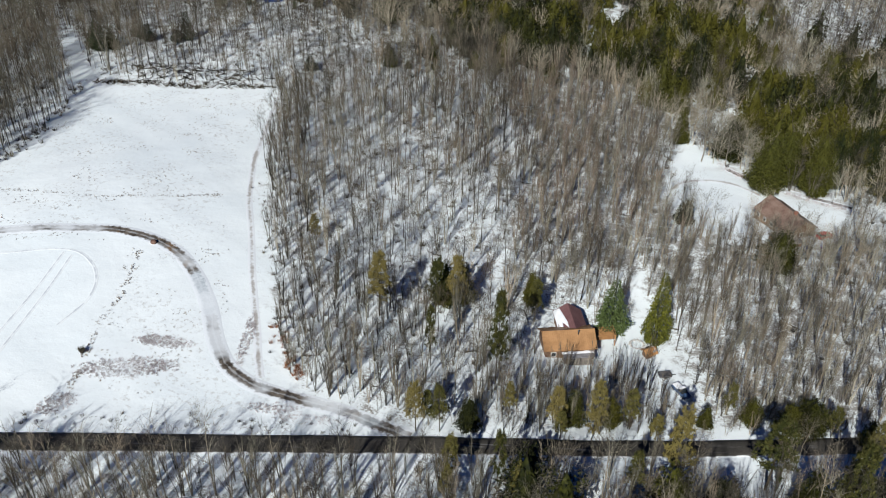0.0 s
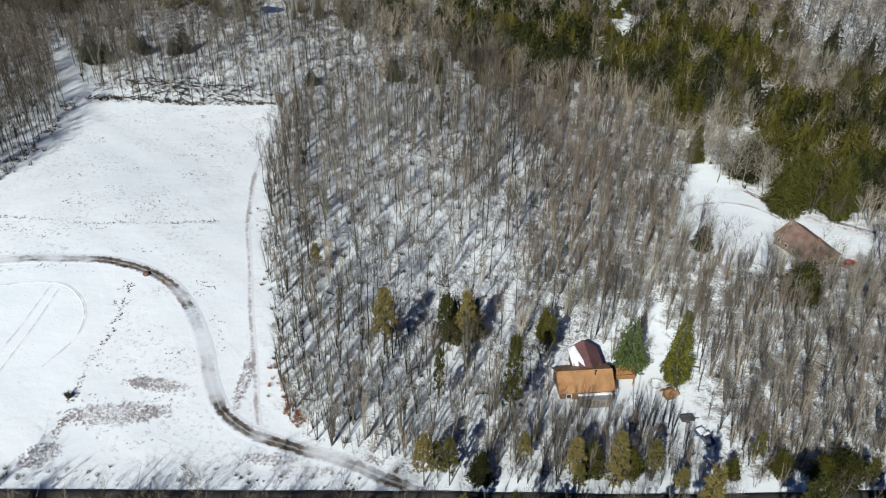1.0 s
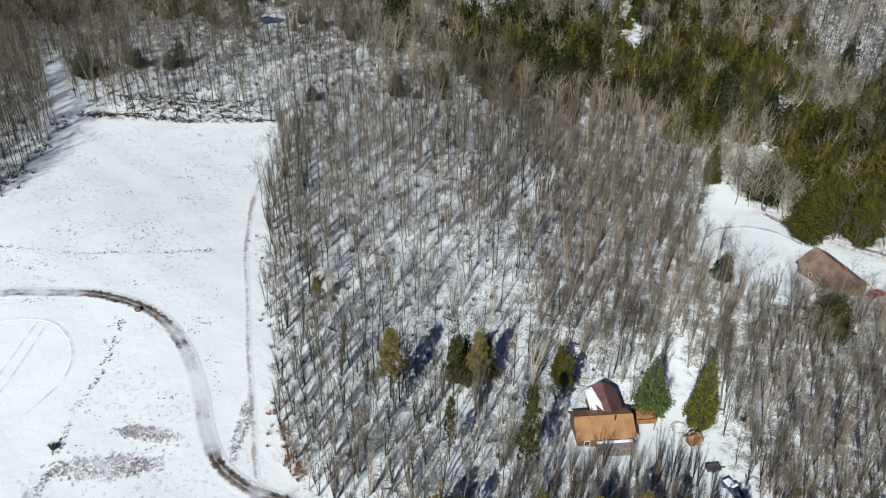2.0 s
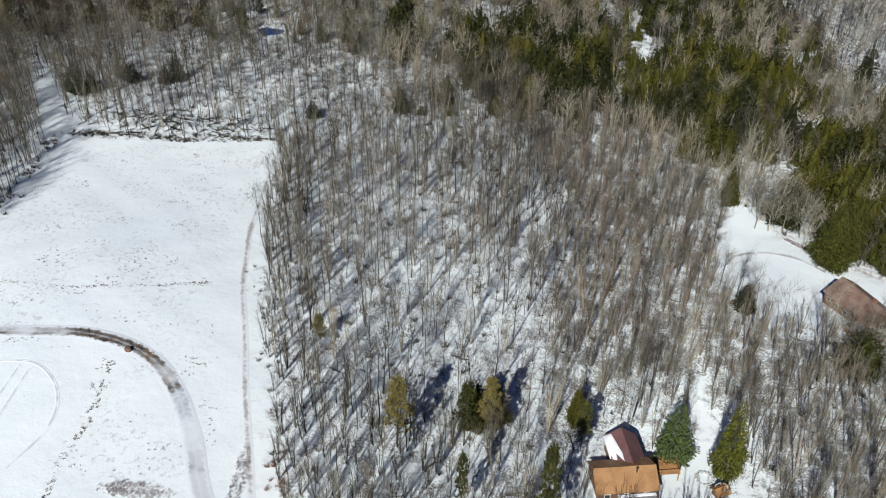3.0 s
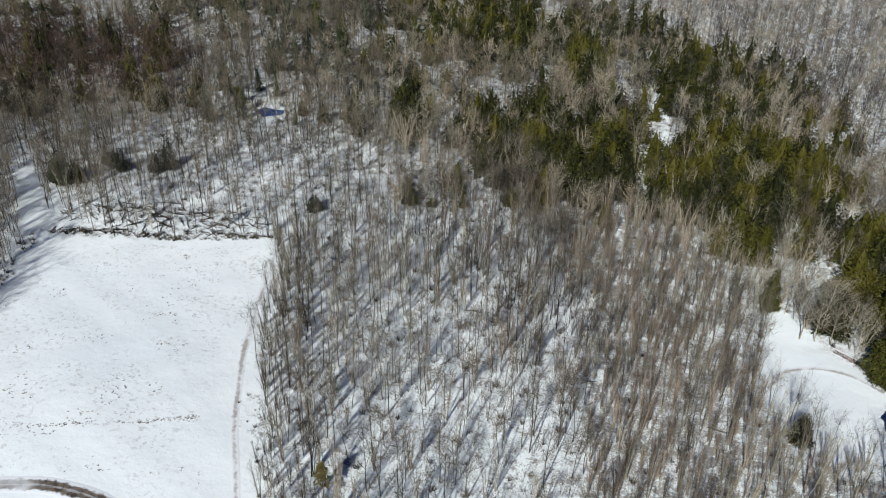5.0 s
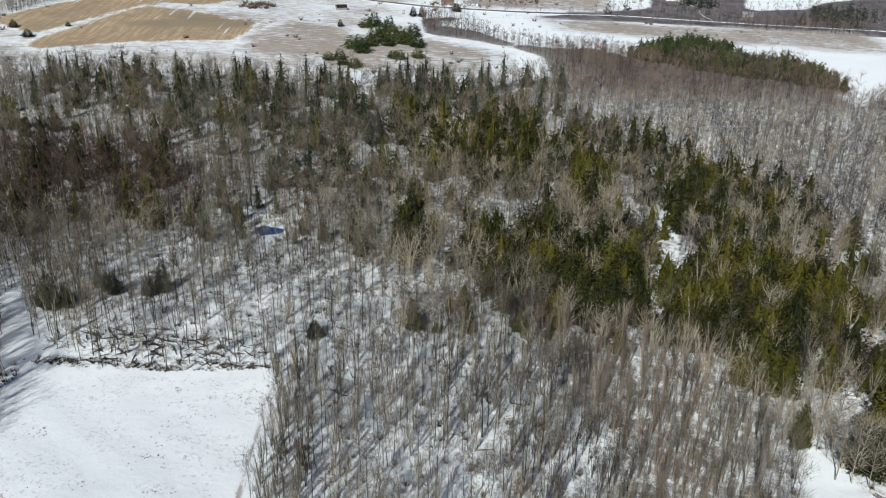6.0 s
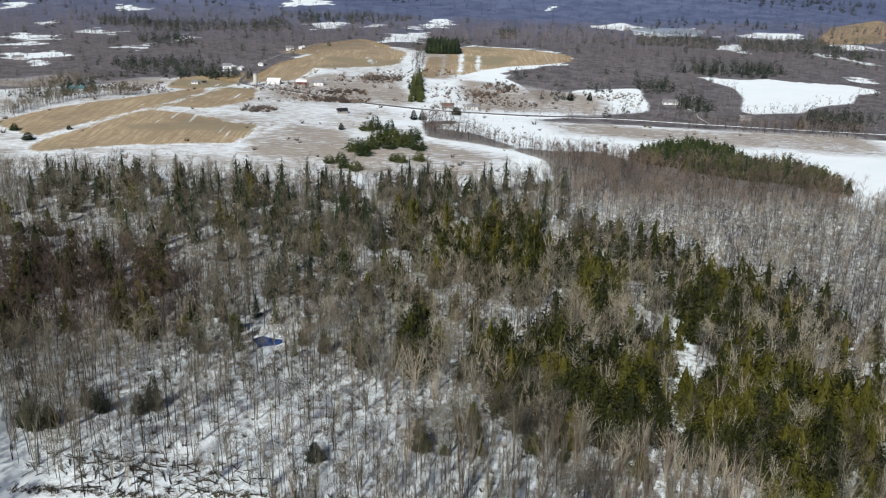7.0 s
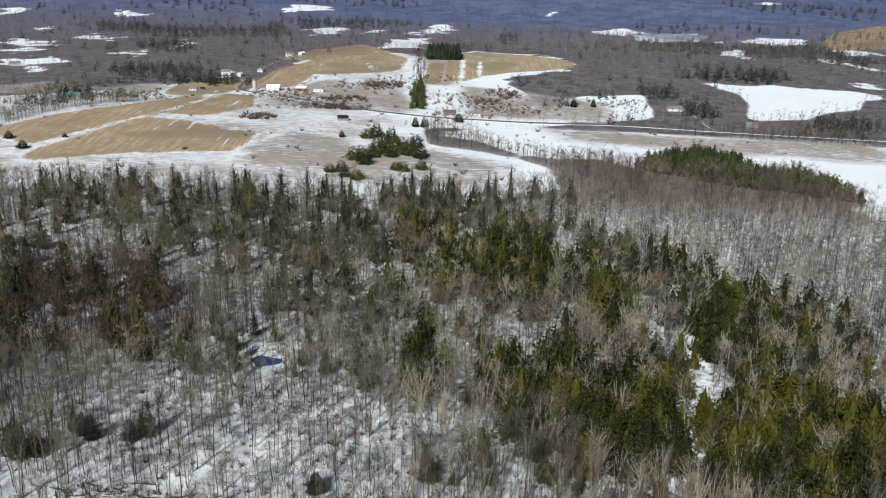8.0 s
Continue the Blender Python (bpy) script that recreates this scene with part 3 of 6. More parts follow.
def tube(pts, radii, sides):
    """A tapered round limb through points: vertices and triangles."""
    V, T = [], []
    for i, (p, r) in enumerate(zip(pts, radii)):
        d = pts[min(i + 1, len(pts) - 1)] - pts[max(i - 1, 0)]
        _, a, b = frame_of(d)
        for s in range(sides):
            w = 2 * math.pi * s / sides
            V.append(p + r * (math.cos(w) * a + math.sin(w) * b))
    for i in range(len(pts) - 1):
        for s in range(sides):
            q = (s + 1) % sides
            A, B, C, D = i * sides + s, i * sides + q, (i + 1) * sides + q, (i + 1) * sides + s
            T += [(A, B, C), (A, C, D)]
    return V, T


class Pile:
    """Triangles gathered under material numbers."""

    def __init__(self):
        self.V, self.T, self.M = [], [], []

    def add(self, V, T, m):
        n = len(self.V)
        self.V += [np.asarray(v, float) for v in V]
        self.T += [(a + n, b + n, c + n) for a, b, c in T]
        self.M += [m] * len(T)

    def sliver(self, p, d, length, width, rng, m):
        d, a, b = frame_of(d)
        w = rng.uniform(0, 6.28)
        s = (math.cos(w) * a + math.sin(w) * b) * width * 0.5
        self.add([p - s, p + s, p + d * length], [(0, 1, 2)], m)

    def arrays(self):
        return np.array(self.V), np.array(self.T), np.array(self.M)


def bare_tree(rng, h, spread_r, limbs, twigs, detail, fork=False):
    """A leafless hardwood: trunk with bends (0), limbs and fine twigs (1). detail: 2 near, 1 half way, 0 far."""
    P = Pile()
    lean = rng.normal(0, 0.045, 2)
    n = (2, 3, 5)[detail]
    tr = []
    for i in range(n):
        f = i / (n - 1)
        tr.append(np.array([lean[0] * h * f + rng.normal(0, 0.14) * (i > 0), lean[1] * h * f + rng.normal(0, 0.14) * (i > 0), -0.4 + (h * 0.9 + 0.4) * f]))
    r0 = (0.0064 * h + 0.015) * (1.0, 1.35, 1.0)[detail] * (1.55 if fork else 1.0)
    P.add(*tube(tr, [r0 * (1 - 0.85 * i / (n - 1)) for i in range(n)], (3, 3, 4)[detail]), 0)

    def at(f):
        g = f * (n - 1)
        i = min(int(g), n - 2)
        return tr[i] + (tr[i + 1] - tr[i]) * (g - i)
    tips = []
    for k in range(limbs):
        f = rng.uniform(0.36, 0.97) if not fork else rng.uniform(0.25, 0.95)
        w = k * 2.4 + rng.uniform(-0.5, 0.5)
        up = rng.uniform(0.7, 1.7) if not fork else rng.uniform(0.5, 1.1)
        d = np.array([math.cos(w), math.sin(w), up])
        d /= np.linalg.norm(d)
        length = spread_r * rng.uniform(0.75, 1.25) * (1.3 - 0.8 * f)
        p0 = at(f)
        p1 = p0 + d * length * 0.5
        p2 = p1 + (d + np.array([0, 0, rng.uniform(0.1, 0.6)])) * length * 0.5
        r = r0 * (1 - 0.8 * f) * (0.75 if fork else 0.6)
        if detail == 2:
            P.add(*(tube([p0, p1, p2], [r, r * 0.65, r * 0.2], 3) if fork else tube([p0, p2], [r, r * 0.25], 3)), 0 if k % 2 else 1)
        elif detail == 1:
            P.sliver(p0, p2 - p0, np.linalg.norm(p2 - p0), r * 2.2, rng, 0)
        tips.append((p0, p1, p2, d))
    tips.append((at(0.55), at(0.8), at(1.0), np.array([0, 0, 1.0])))
    wide, lo, hi = ((0.28, 1.6, 3.6), (0.105, 1.0, 3.0), (0.048, 0.6, 2.5))[detail]
    for k in range(twigs):
        p0, p1, p2, d = tips[k % len(tips)]
        f = rng.uniform(0.1, 1.0)
        p = p0 + (p1 - p0) * f * 2 if f < 0.5 else p1 + (p2 - p1) * (f * 2 - 1)
        p = p + rng.normal(0, 0.06 * spread_r + 0.12, 3)
        out = d * 0.6 + rng.normal(0, 0.55, 3) + np.array([0, 0, 0.38])
        P.sliver(p, out, rng.uniform(lo, hi) * (h / 14), wide * rng.uniform(0.6, 1.3), rng, 1)
    return P.arrays()


def vase_tree(rng, h, stems, twigs, lean=0.11):
    """A leafless tree of several steep stems from one foot (0), with fine upright twigs (1)."""
    P = Pile()
    lines = []
    for k in range(stems):
        w = 6.283 * k / stems + rng.uniform(-0.6, 0.6)
        d = np.array([math.cos(w), math.sin(w), 0]) * lean * rng.uniform(0.4, 1.3)
        hh = h * rng.uniform(0.72, 1.0)
        p0 = np.array([d[0] * 0.6, d[1] * 0.6, -0.3])
        p1 = p0 + np.array([d[0] * hh * 0.45, d[1] * hh * 0.45, hh * 0.5])
        p2 = p1 + np.array([d[0] * hh * 0.7 + rng.normal(0, 0.3), d[1] * hh * 0.7 + rng.normal(0, 0.3), hh * 0.45])
        P.add(*tube([p0, p1, p2], [0.0055 * h + 0.02, 0.0042 * h + 0.01, 0.015], 3), 0)
        lines.append((p1, p2, d))
        lines.append((p0 + (p1 - p0) * 0.45, p1, d))
    for k in range(twigs):
        a, b, d = lines[(k % stems) * 2 + (1 if k % 4 == 0 else 0)]
        p = a + (b - a) * rng.uniform(0, 1) + rng.normal(0, 0.12, 3)
        P.sliver(p, d * 2.0 + rng.normal(0, 0.33, 3) + np.array([0, 0, 0.9]), rng.uniform(0.7, 2.6) * h / 13, 0.046, rng, 1)
    return P.arrays()


def conifer(rng, h, r, sprays, base=0.06, droop=0.25, ragged=0.25, power=0.7, fine=False, wide=1.75):
    """A needle tree: stem (0) and drooping sprays all the way up (1)."""
    P = Pile()
    P.add(*tube([np.array([0, 0, -0.4]), np.array([0, 0, h * 0.97])], [0.014 * h, 0.02], 5 if fine else 3), 0)
    for k in range(sprays):
        f = 1 - math.sqrt(1 - 0.985 * (k + rng.uniform(0, 1)) / sprays)
        z = h * (base + (1 - base) * f)
        L = (r * (1 - f) ** power * min(1, 0.72 + f * 2.2) + 0.15) * rng.uniform(1 - ragged, 1 + ragged)
        w = k * 2.39996 + rng.uniform(-0.5, 0.5)
        d = np.array([math.cos(w), math.sin(w), 0])
        s = np.array([-math.sin(w), math.cos(w), 0])
        up = rng.uniform(-0.12, 0.18) + 0.35 * f
        turn = rng.normal(0, 0.55)
        d2 = d * math.cos(turn) + s * math.sin(turn)
        s2 = s * math.cos(turn) - d * math.sin(turn)
        q = rng.uniform(0.3, 0.66)
        p = np.array([0, 0, z]) + d * L * q + np.array([0, 0, L * q * up * 0.8])
        d, s = d2, s2
        mid = p + d * L * (1 - q) * 0.5 + np.array([0, 0, L * (1 - q) * (up * 0.6 + 0.05)])
        tip = p + d * L * (1 - q) + np.array([0, 0, L * (1 - q) * (up - droop * 1.6)])
        wd = (L * rng.uniform(0.08, 0.14) + 0.14) * (1.0 if fine else wide)
        sag = np.array([0, 0, -wd * 0.4])
        a, b = mid + s * wd + sag, mid - s * wd + sag
        if fine:
            P.add([p, a, mid, b, tip], [(0, 1, 2), (0, 2, 3), (1, 4, 2), (2, 4, 3)], 1)
            P.sliver(mid, d + s * rng.uniform(-1.2, 1.2) + np.array([0, 0, 0.25]), L * 0.4 + 0.15, 0.22, rng, 1)
        else:
            P.add([p, a, tip, b], [(0, 1, 2), (0, 2, 3)], 1)
    return P.arrays()


def tufted(rng, h, r, tufts, size, power=0.75, low=0.03, core=0):
    """A dense needle tree: stem (0) and small hanging tufts over a lumpy cone (1)."""
    P = Pile()
    P.add(*tube([np.array([0, 0, -0.4]), np.array([0, 0, h * 0.96])], [0.014 * h, 0.03], 4), 0)
    p1, p2, p3 = rng.uniform(0, 6.28, 3)
    if core:
        # the dense inner foliage: a lumpy closed cone
        rings, C, F = core // 2 + 3, [], []
        for i in range(rings):
            f = i / rings
            for j in range(core):
                w = 6.283 * j / core
                lump = 1 + 0.16 * math.sin(3 * w + p1 + 4 * f) + 0.14 * math.sin(5 * w + p2 - 17 * f) + 0.13 * math.sin(26 * f + p3 + 2 * w)
                L = (r * (1 - f) ** power * min(1, 0.62 + f * 3)) * lump * rng.uniform(0.46, 0.66)
                C.append(np.array([math.cos(w) * L, math.sin(w) * L, h * (low + (0.84 - low) * f) + rng.uniform(-0.3, 0.3)]))
        C += [np.array([0, 0, h * 0.86]), np.array([0, 0, h * low])]
        for i in range(rings - 1):
            for j in range(core):
                a, b, c, d = i * core + j, i * core + (j + 1) % core, (i + 1) * core + (j + 1) % core, (i + 1) * core + j
                F += [(a, b, c), (a, c, d)]
        top = (rings - 1) * core
        F += [(top + j, top + (j + 1) % core, len(C) - 2) for j in range(core)] + [((j + 1) % core, j, len(C) - 1) for j in range(core)]
        P.add(C, F, 1)
    for k in range(tufts):
        f = 1 - math.sqrt(1 - 0.99 * (k + rng.uniform(0, 1)) / tufts)
        w = rng.uniform(0, 6.283)
        lump = 1 + 0.16 * math.sin(3 * w + p1 + 4 * f) + 0.14 * math.sin(5 * w + p2 - 17 * f) + 0.13 * math.sin(26 * f + p3 + 2 * w)
        L = (r * (1 - f) ** power * min(1, 0.62 + f * 3) + 0.12) * lump * (rng.uniform(0.55, 1.08) if k % 5 else rng.uniform(0.9, 1.25))
        p = np.array([math.cos(w) * L, math.sin(w) * L, h * (low + (1 - low) * f)])
        d = np.array([math.cos(w) * 0.8, math.sin(w) * 0.8, rng.uniform(-1.1, 0.5)]) + rng.normal(0, 0.35, 3)
        s = size * rng.uniform(0.65, 1.3) * (1 - 0.45 * f)
        d /= np.linalg.norm(d)
        P.sliver(p - d * s * 0.5, d, s * 1.5, s * 0.85, rng, 1)
    return P.arrays()


def pine(rng, h, r, clumps, spikes):
    """An open-crowned pine: stem and limbs (0), tufts of needles (1)."""
    P = Pile()
    bend = rng.normal(0, 0.03, 2) * h
    top = np.array([bend[0], bend[1], h])
    P.add(*tube([np.array([0, 0, -0.4]), top * 0.5 + np.array([0.1, 0, 0]), top * 0.98], [0.018 * h, 0.012 * h, 0.03], 6), 0)
    for k in range(clumps):
        f = rng.uniform(0.3, 1.0)
        w = rng.uniform(0, 6.283)
        reach = r * (1.15 - 0.85 * f ** 1.6) * rng.uniform(0.35, 1.0)
        p = top * f
        c = p + np.array([math.cos(w) * reach, math.sin(w) * reach, reach * 0.25])
        if k % 3 == 0:
            P.add(*tube([p - np.array([0, 0, 0.4]), c], [0.06, 0.02], 3), 0)
        size = rng.uniform(0.6, 1.1) * (0.42 + r * 0.12)
        for _ in range(spikes):
            d = rng.normal(0, 1, 3) * np.array([1, 1, 0.6]) + np.array([0, 0, 0.25])
            d /= np.linalg.norm(d) + 1e-6
            P.sliver(c + d * size * 0.1, d, size * 0.95, size * 0.2, rng, 1)
    return P.arrays()


def shrub(rng, h, r, stems, width):
    P = Pile()
    for _ in range(stems):
        w = rng.uniform(0, 6.28)
        q = rng.uniform(0, r * 0.4)
        P.sliver(np.array([math.cos(w) * q, math.sin(w) * q, -0.05]), np.array([math.cos(w) * r * rng.uniform(0.1, 0.9), math.sin(w) * r * rng.uniform(0.1, 0.9), h * rng.uniform(0.5, 1.1)]), h * rng.uniform(0.7, 1.2), width, rng, 0)
    return P.arrays()


rng = np.random.default_rng(11)
VASE_BARE = [vase_tree(rng, h, n, 170) for h, n in ((13, 4), (11.5, 5), (14, 3), (10, 5))]
NEAR_BARE = [bare_tree(rng, h, r, 9, 225, 2) for h, r in ((16.5, 4.4), (15.5, 4.8), (17, 4.4), (14, 4.2), (16, 5.0), (12.5, 4.2), (15, 4.6), (13.5, 3.8))]
FAN_BARE = [vase_tree(rng, h, n, 280, 0.25) for h, n in ((12.5, 8), (11, 9), (13.5, 8))]
LANE_BARE = [bare_tree(rng, h, 4.4, 7, 120, 2) for h in (16, 14, 17.5, 15)]
OLD_BARE = [bare_tree(rng, h, 5.4, 22, 310, 2, True) for h in (13.5, 12.5, 14.5, 12)]
MID_BARE = [bare_tree(rng, h, 4.4, 5, 86, 1) for h in (15, 16.5, 14, 17, 12.5, 15.5)]
FAR_BARE = [bare_tree(rng, 10.5, 3.2, 3, 13, 0) for _ in range(6)]
NEAR_HEM = [tufted(rng, h, r, 800, 0.64, 0.6, core=8) for h, r in ((14.5, 4.2), (13, 4.1), (16, 4.4), (11, 3.8))]
MID_HEM = [tufted(rng, h, 3.5, 290, 0.95, 0.62, core=6) for h in (15, 13, 17, 12)]
MID_SPRUCE = [tufted(rng, h, 2.3, 190, 0.85, 0.85, core=6) for h in (17, 15, 19, 13)]
PLANTED = [tufted(rng, h, 3.4, 170, 1.3, 0.6, core=6) for h in (13, 12, 14.5)]
FAR_CON = [tufted(rng, 11, 2.6, 36, 1.6, 0.6) for _ in range(4)]
PINES = [pine(rng, 12, 3.6, 140, 30) for _ in range(4)]
FINE_HEM = [tufted(rng, h, r, 3400, 0.40, core=14) for h, r in ((14, 3.7), (12, 3.6), (15, 4.0), (10, 3.2))]
BIG_HEM = [tufted(rng, 19, 4.6, 8000, 0.38, 0.62, core=18) for _ in range(2)]
ROUND_PINE = [tufted(rng, 10, 4.0, 700, 0.9, 0.5) for _ in range(3)]
TALL_SPRUCE = [tufted(rng, 16, 3.7, 4500, 0.42, 0.8) for _ in range(2)]
PASTURE_PINE = needle_material("pasture_needles", (0.014, 0.026, 0.010), (0.06, 0.076, 0.022), (0.08, 0.08, 0.02))
SAPLINGS = [vase_tree(rng, h, 2, 40, 0.2) for h in (6.5, 5.5, 7.5, 5.0)]
SHRUBS = [shrub(rng, 1.3, 1.0, 26, 0.10) for _ in range(4)]
TUFTS = [shrub(rng, 0.4, 0.34, 9, 0.07) for _ in range(3)]


def scatter(name, shapes, places, mats, label, category, squash=(1.0, 1.0)):
    """Many alike plants as one object. places: rows of x, y, scale, turn."""
    places = np.asarray(places, float)
    if not len(places):
        return None
    pick = np.random.default_rng(len(places)).integers(0, len(shapes), len(places))
    tone = 0.5 * np.random.default_rng(len(places) + 1).uniform(0, 1, len(places)) + 0.5 * np.clip(drift(places[:, 0], places[:, 1], 13.0, 3) * 1.6 - 0.3, 0, 1)
    VV, TT, MM, AA, base = [], [], [], [], 0
    for k, (V, T, M) in enumerate(shapes):
        sel = places[pick == k]
        if not len(sel):
            continue
        c, s = np.cos(sel[:, 3]) * sel[:, 2] * squash[0], np.sin(sel[:, 3]) * sel[:, 2] * squash[0]
        x = V[None, :, 0] * c[:, None] - V[None, :, 1] * s[:, None] + sel[:, 0:1]
        y = V[None, :, 0] * s[:, None] + V[None, :, 1] * c[:, None] + sel[:, 1:2]
        z = V[None, :, 2] * sel[:, 2:3] * squash[1] + ground_z(sel[:, 0], sel[:, 1])[:, None]
        VV.append(np.stack([x, y, z], -1).reshape(-1, 3))
        TT.append((T[None] + (base + np.arange(len(sel)) * len(V))[:, None, None]).reshape(-1, 3))
        MM.append(np.tile(M, len(sel)))
        AA.append(np.repeat(tone[pick == k], len(V)))
        base += len(sel) * len(V)
    me = mesh_from(name, np.concatenate(VV), np.concatenate(TT), mats, np.concatenate(MM), [("tone", np.concatenate(AA))])
    return tagged(new(name, me), label, category, kind="stuff")


def thing_tree(name, shape, mats, label, category, group):
    """One tree as a thing: an Empty at its foot with a trunk and a crown."""
    V, T, M = shape
    root = tagged(new(name), label, category, group)
    root.empty_display_size = 0.5
    for m, part_name in ((0, "trunk"), (1, "crown")):
        tri = T[M == m]
        used, inv = np.unique(tri, return_inverse=True)
        ob = new(part_name, mesh_from(part_name, V[used], inv.reshape(-1, 3), [mats[m]]))
        ob.parent = root
    return root


def plant(src, x, y, scale, turn, wide=1.0):
    m = Matrix.Translation((x, y, gz(x, y))) @ Matrix.Rotation(turn, 4, "Z") @ Matrix.Diagonal((scale * wide, scale * wide, scale, 1))
    return copy_thing(src, m)


# ---- woods: where the trees stand ----
def drift(x, y, size, seed):
    """Smooth random field from 0 to 1 with lumps of about the given size."""
    table = np.random.default_rng(seed).uniform(0, 1, (64, 64))
    u, v = np.asarray(x, float) / size + 1000, np.asarray(y, float) / size + 1000
    i, j = np.floor(u).astype(int), np.floor(v).astype(int)
    f, g = u - i, v - j
    f, g = f * f * (3 - 2 * f), g * g * (3 - 2 * g)
    a, b, c, d = table[i % 64, j % 64], table[(i + 1) % 64, j % 64], table[i % 64, (j + 1) % 64], table[(i + 1) % 64, (j + 1) % 64]
    return (a * (1 - f) + b * f) * (1 - g) + (c * (1 - f) + d * f) * g


def jittered(x0, x1, y0, y1, cell, seed):
    r = np.random.default_rng(seed)
    gx, gy = np.meshgrid(np.arange(x0, x1, cell), np.arange(y0, y1, cell))
    x = gx.ravel() + r.uniform(-0.48, 0.48, gx.size) * cell
    y = gy.ravel() + r.uniform(-0.48, 0.48, gx.size) * cell
    return x, y, r


def cone_of_view(x, y, slack):
    """Land within the broad fan that the flight looks over."""
    return np.abs(x + 8) < slack + 0.58 * np.maximum(y, 0)


x, y, r = jittered(-330, 330, 62, 660, 3.9, 5)
w = woodness(x, y)
hem = any_of(x, y, HEMLOCKS)
dark = any_of(x, y, DARK_WOOD)
dense = inside(x, y, DENSE)
patchy = np.sin(x * 0.071 + 2 * np.sin(y * 0.043)) * np.sin(y * 0.063 + 1.3 * np.sin(x * 0.052))
keep = 0.80 + 0.22 * patchy
keep = np.where(dense > 0, 1.0, keep)
keep = np.where((x < -100) & (y < 330), 1.0, keep)
keep = np.where((y > 262) & (x < -50) & (x > -120) & (y < 330), 0.72 + 0.2 * patchy, keep)
keep = np.where(hem > 0, 1.0, keep)
keep = np.where(dark > 0, 1.0, keep)
keep = np.where((x > 70) & (y > 340), 1.0, keep)
keep = np.where((x < -20) & (x > -160) & (y > 325) & (y < 425), 1.0, keep)
keep = np.where((y > 470) & (x < 60), np.where(patchy > 0.0, 0.98, 0.72), keep)
keep = np.where(y < 100, 1.0, keep)
clump = np.clip(drift(x, y, 9.0, 91) * 1.3 + drift(x, y, 24.0, 92) * 0.9 - 0.35, 0, 1)
keep = keep * np.where(dense > 0, 0.7 + 0.4 * clump, np.where(hem > 0, 0.85 + 0.3 * clump, 0.30 + 0.85 * clump))
ok = (w > 0.8) & cone_of_view(x, y, 45) & (r.uniform(0, 1, len(x)) < keep) & (line_gap(x, y, DRIVE) > 2.2)
x, y, w, hem, dark, dense, patchy = (a[ok] for a in (x, y, w, hem, dark, dense, patchy))
size = r.normal(1.0, 0.15, len(x)).clip(0.55, 1.35) * np.where(dense > 0, 0.92, 1.0) * np.where(w < 4, 0.85, 1.0) * np.where((y > 500) & (x > 60), 0.8, 1.0) * np.where(hem > 0, 0.92, 1.0)
turn = r.uniform(0, 6.28, len(x))
u = r.uniform(0, 1, len(x))
pc = np.where(hem > 0, np.where(np.sin(x * 0.19 + 2 * np.sin(y * 0.11)) * np.sin(y * 0.17 + x * 0.05) > -0.35, 0.62, 0.2), np.where(dark > 0, np.where(patchy > 0.35, 0.3, 0.05), 0.0))
mixed = inside(x, y, MIXED)
pc = np.where((mixed > 0) & (hem <= 0), np.where(patchy > 0.1, 0.28, 0.10), pc)
pc = np.where((hem <= 0) & (y > 440) & (x > -120) & (x < 60), np.where(patchy > 0.0, 0.15, 0.09), pc)
pc = np.where((hem <= 0) & (y > 400) & (y <= 440) & (x > -80) & (x < 60), 0.12, pc)
pc = np.where((hem <= 0) & (dark <= 0) & (y > 440) & (x <= -120) & (x > -230), 0.08, pc)
pc = np.where((hem <= 0) & (dark <= 0) & (y > 340) & (y <= 400) & (x > -100) & (x < 20), 0.07, pc)
pc = np.where((y < 100) & (x > 10), 0.12, pc)
is_con = u < pc
thin = is_con | (hem < 0) | (r.uniform(0, 1, len(x)) < np.where(hem > 6, 0.7, 0.85))
size = np.where(is_con, size / np.where(hem > 0, 0.92, 1.0) * np.where(hem > 0, 1.05, np.where(y > 400, 1.18, 0.95)), size * np.where(hem > 3, 0.97, 1.0))
rows = np.stack([x, y, size, turn], 1)

# bare trees nearest the flight are things of their own
near_bare = ~is_con & thin & (y < 330) & ~((x > 14) & (x < 42) & (y > 118) & (y < 133))
front = near_bare & (line_gap(x, y, [(-62, 96), (-10, 112), (50, 116), (60, 150)]) < 26) & (x > -75)
front &= np.cumsum(front) <= 300
SRC_BARE = [thing_tree("bare_tree", s, (PALE_BARK, TWIG), "tall leafless hardwood with grey bark in snow", "tree", "roadside hardwoods") for s in NEAR_BARE]
SRC_VASE = [thing_tree("many_stemmed_tree", s, (PALE_BARK, PALE_BARK), "leafless many-stemmed tree with fine upright twigs", "tree", "roadside many-stemmed trees") for s in VASE_BARE]
for sources, chosen in ((SRC_BARE, rows[front][::2]), (SRC_VASE, rows[front][1::2])):
    for i, (px, py, ps, pt) in enumerate(chosen):
        if i < len(sources):
            sources[i].matrix_basis = Matrix.Translation((px, py, gz(px, py)))
        else:
            plant(sources[i % len(sources)], px, py, ps, pt)
vase = r.uniform(0, 1, len(x)) < np.where(dense > 0, np.where(x > 48, 0.3, 0.75), 0.22)
red = ((dense > 0) & (x < 66) & (y > 175)) | ((x > 60) & (y > 550) & (hem < 0)) | (dark > 0)
old = near_bare & ~front & (hem > -14) & (r.uniform(0, 1, len(x)) < 0.6)
scatter("old_wood", OLD_BARE[:2] + FAN_BARE, rows[old], [PALE_LIMBS, PALE_BARK], "broad pale-limbed leafless trees beside hemlocks", "woodland")
near_bare &= ~old
poles = near_bare & ~front & ~vase & (dense > 0) & (x > 45)
scatter("pole_wood", LANE_BARE, rows[poles], [PALE_BARK, PALE_BARK], "slim pale leafless trees over snow", "woodland")
